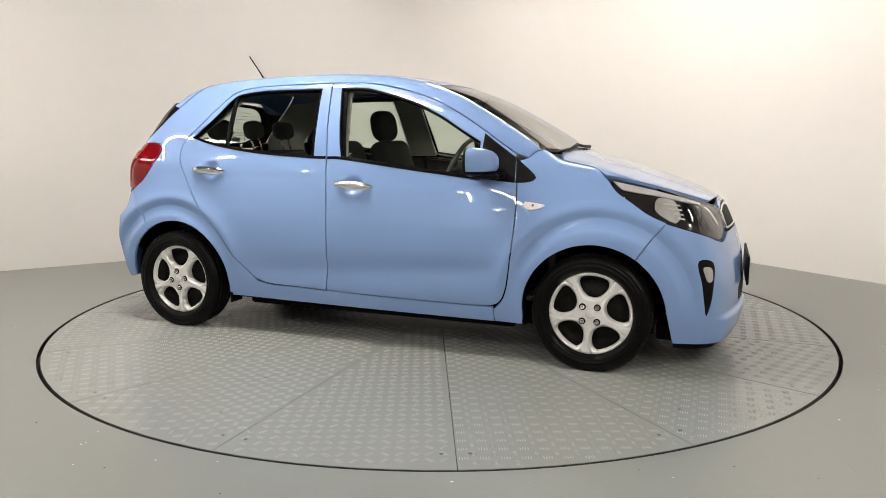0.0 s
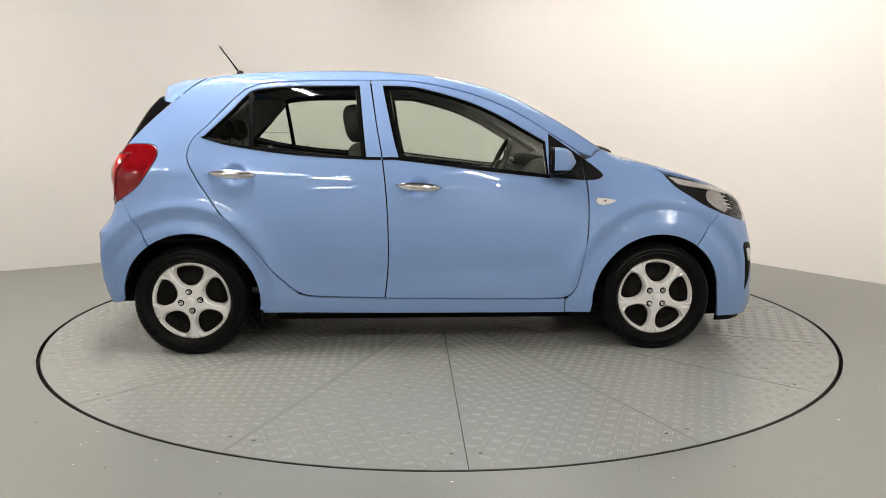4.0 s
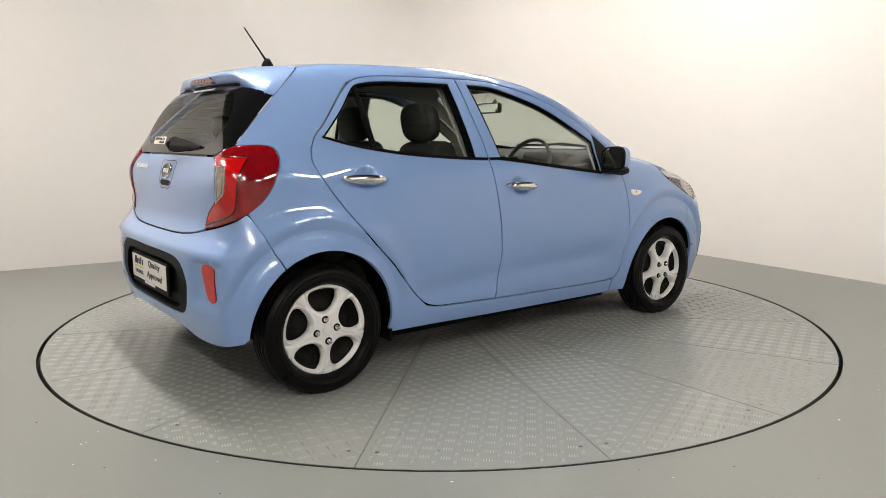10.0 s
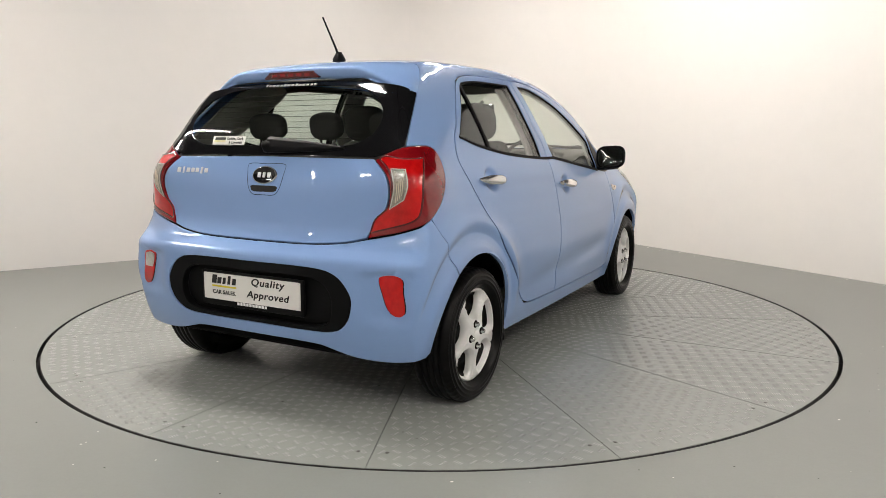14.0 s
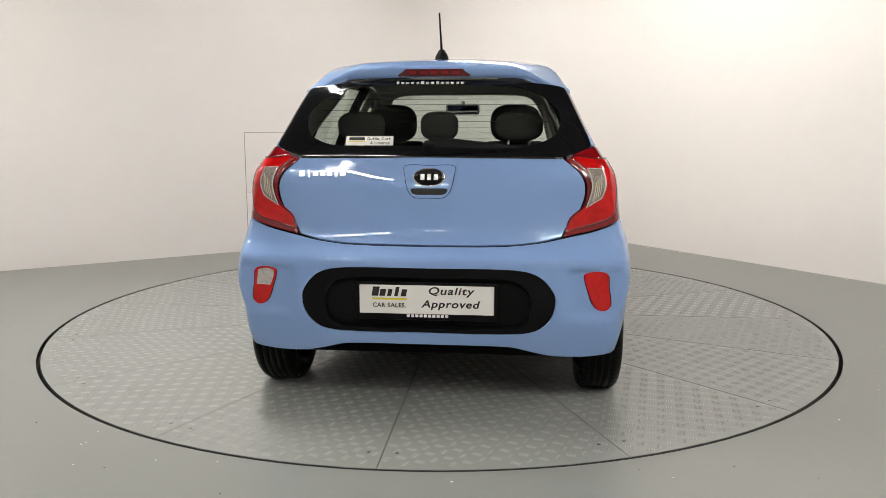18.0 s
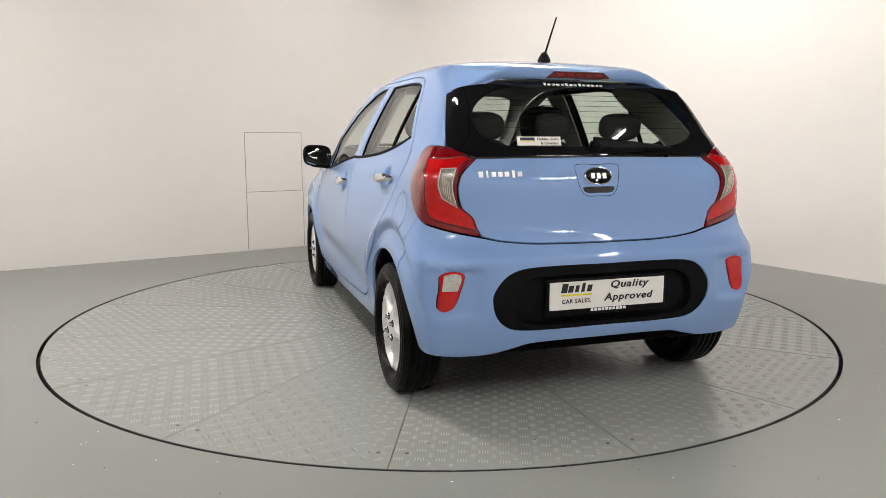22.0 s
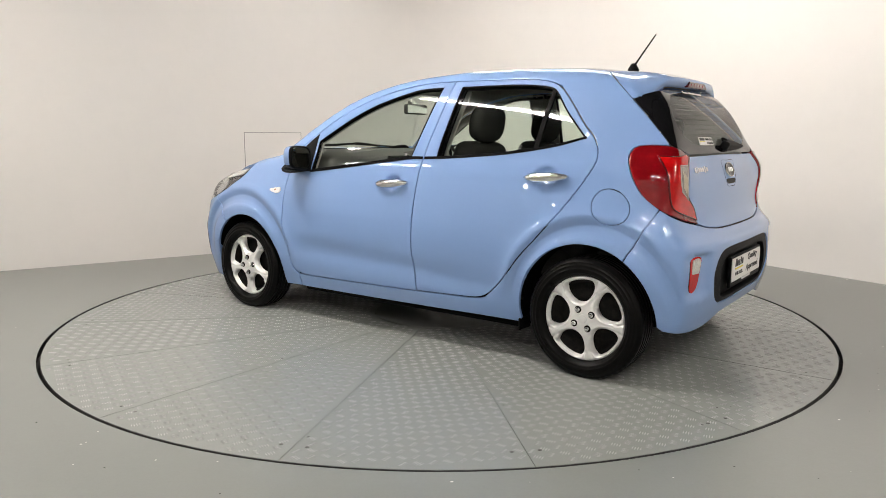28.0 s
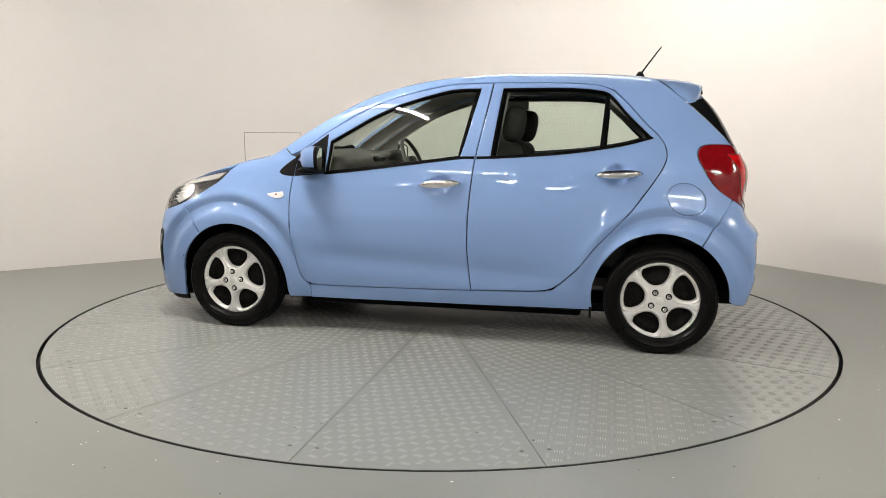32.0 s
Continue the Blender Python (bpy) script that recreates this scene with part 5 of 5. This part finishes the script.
box("boot_floor", (.5, 1.0, .03), (-1.38, 0, .55), CABIN, car, .01)
box("cabin_floor", (2.1, 1.25, .03), (-.1, 0, .30), CABIN, car, .01)
box("firewall", (.04, 1.2, .6), (.98, 0, .62), CABIN, car, .01)


# ---- wall panels, lugs and specks ----
GAP = shader("panel_joint", (.30, .29, .28), .7)
hatch_wall = tagged(new("access_panel"), "white painted access panels let into the studio wall", "panel")
hatch_wall.matrix_world = wall_frame(1.55, 0, 0)
for name, d0, d1, z0, z1 in (("panel", 1.838, 1.262, .584, 1.154), ("panel", 1.838, 1.256, .012, .578)):
    w, h = d0 - d1, z1 - z0
    cx = 1.55 - (d0 + d1) / 2
    box(name, (w - .006, h - .006, .006), (cx, (z0 + z1) / 2, .002), WALL, hatch_wall, .0015)
    for dx, dy, sx, sy in ((0, h / 2, w + .004, .005), (-w / 2, 0, .006, h), (w / 2, 0, .006, h)):
        box("joint", (sx, sy, .003), (cx + dx, (z0 + z1) / 2 + dy, .001), GAP, hatch_wall, 0)
box("panel", (.42, 1.142, .005), (1.55 - 1.03, .583, .0015), WALL, hatch_wall, .0015)


def lug_mesh():
    """Raised bars of the chequer plate, in groups that turn by a right angle from one to the next."""
    pitch = .052
    verts, faces = [], []
    for sector_no in range(16):
        # the sheets were cut one by one, so the pattern starts anew in each
        rng = np.random.default_rng(sector_no)
        tip = radians(rng.choice([0, 11.25, 22.5, 45]))
        ca, sa = math.cos(tip), math.sin(tip)
        gx, gy = np.meshgrid(np.arange(-46, 47), np.arange(-46, 47))
        gi, gj = gx.ravel(), gy.ravel()
        qx, qy = (gi + rng.random()) * pitch, (gj + rng.random()) * pitch
        cx, cy = qx * ca - qy * sa, qx * sa + qy * ca
        r, a = np.hypot(cx, cy), np.degrees(np.arctan2(cy, cx))
        ok = (r < TABLE - .03) & (r > .45) & (a > 0) & (a < 22.5) & (np.minimum(a, 22.5 - a) * np.pi / 180 * r > .02)
        cx, cy, odd = cx[ok], cy[ok], ((gi + gj) % 2)[ok]
        turn = radians(22.5 * sector_no)
        cx, cy = cx * math.cos(turn) - cy * math.sin(turn), cx * math.sin(turn) + cy * math.cos(turn)
        way = turn + tip + math.pi / 4
        for k in (-1.5, -.5, .5, 1.5):
            off, half, wide, high = k * .0095, .0185 - .002 * abs(k), .0028, .0009
            for sx, way_k in ((0, way), (1, way + math.pi / 2)):
                ux, uy = math.cos(way_k), math.sin(way_k)
                m = odd == sx
                px, py = cx[m] - uy * off, cy[m] + ux * off
                b = len(verts)
                quads = [(half, 0, 0), (0, wide, 0), (-half, 0, 0), (0, -wide, 0), (half * .6, 0, high), (-half * .6, 0, high)]
                allv = np.stack([np.stack([px + ux * u - uy * v, py + uy * u + ux * v, np.full(len(px), .0002 + w)], 1) for u, v, w in quads], 1).reshape(-1, 3)
                verts.extend(allv.tolist())
                for q in range(len(px)):
                    o = b + 6 * q
                    faces.extend(((o, o + 1, o + 4), (o + 1, o + 5, o + 4), (o + 1, o + 2, o + 5), (o + 2, o + 3, o + 5), (o + 3, o + 4, o + 5), (o + 3, o, o + 4)))
    me = bpy.data.meshes.new("tread_relief")
    me.from_pydata(verts, [], faces)
    return me


SCREW = lathe("screw", [(0, .0004), (.006, .0004), (.008, 0), (.008, -.003)], 10, "z")
SCREW_DARK = shader("dirty_screw", (.06, .06, .055), .5, .5)
for i in range(16):
    for off in (-1.0, 1.0):
        a = radians(22.5 * i) + off * .024
        part("screw", SCREW, SCREW_DARK, turntable).matrix_basis = pose(2.13 * math.cos(a), 2.13 * math.sin(a), .0008)


def flecks(name, count, seed, spread, least=.002, most=.007, high=.0012):
    """Small chips strewn over a place; spread gives the place of one from a random source."""
    rng = random.Random(seed)
    verts, faces = [], []
    for k in range(count):
        x, y = spread(rng)
        size = rng.uniform(least, most)
        b, m = len(verts), rng.randint(5, 7)
        verts += [(x + size * rng.uniform(.5, 1) * math.cos(2 * math.pi * i / m), y + size * rng.uniform(.5, 1) * math.sin(2 * math.pi * i / m), .0006) for i in range(m)] + [(x, y, .0006 + high)]
        faces += [(b + i, b + (i + 1) % m, b + m) for i in range(m)]
    me = bpy.data.meshes.new(name)
    me.from_pydata(verts, [], faces)
    return me


def on_floor(rng):
    d, a = rng.uniform(2.32, 3.4), rng.uniform(math.pi * 1.05, math.pi * 1.95)
    return d * math.cos(a), d * math.sin(a)


def on_table(rng):
    d, a = math.sqrt(rng.uniform(.16, 4.8)), rng.uniform(0, 2 * math.pi)
    return d * math.cos(a), d * math.sin(a)


def at_right_wall(rng):
    p = plan_right(rng.uniform(.2, 5.5)) + Vector((-.845, -.535)) * rng.uniform(.015, .12)
    return p.x, p.y


DIRT = shader("dark_dirt", (.03, .028, .025), .8, mix=[(40, .5, (.06, .055, .05))])
tagged(part("floor_grit", flecks("floor_grit", 90, 7, on_floor), PAPER), "pale chips of paint and grit on the floor", "grit", kind="stuff")
tagged(part("floor_dirt", flecks("floor_dirt", 60, 11, on_floor, .002, .005), DIRT), "dark specks of dirt on the floor", "dirt", kind="stuff")
tagged(part("wall_foot_chips", flecks("wall_foot_chips", 70, 5, at_right_wall, .004, .014), PAPER), "pale plaster chips along the foot of the wall", "chips", kind="stuff")
tagged(part("plate_dirt", flecks("plate_dirt", 110, 3, on_table, .003, .009, .0008), DIRT, turntable), "dark specks of dirt on the turntable", kind="stuff")
tagged(part("tread_relief", lug_mesh(), LUG, turntable), "raised tread bars of the chequer plate", kind="stuff")


# ---- the turning ----
def turn_at(t):
    return -21.024 + 5.8651 * t


def motions():
    rows = [2 * i for i in range(17)]
    walk(turntable, [(t, pose(0, 0, 0, 0, 0, turn_at(t))) for t in rows])
    walk(car, [(t, pose(0, 0, 0, 0, 0, turn_at(t)) @ pose(-.1062, -.1191, 0)) for t in rows])


motions()
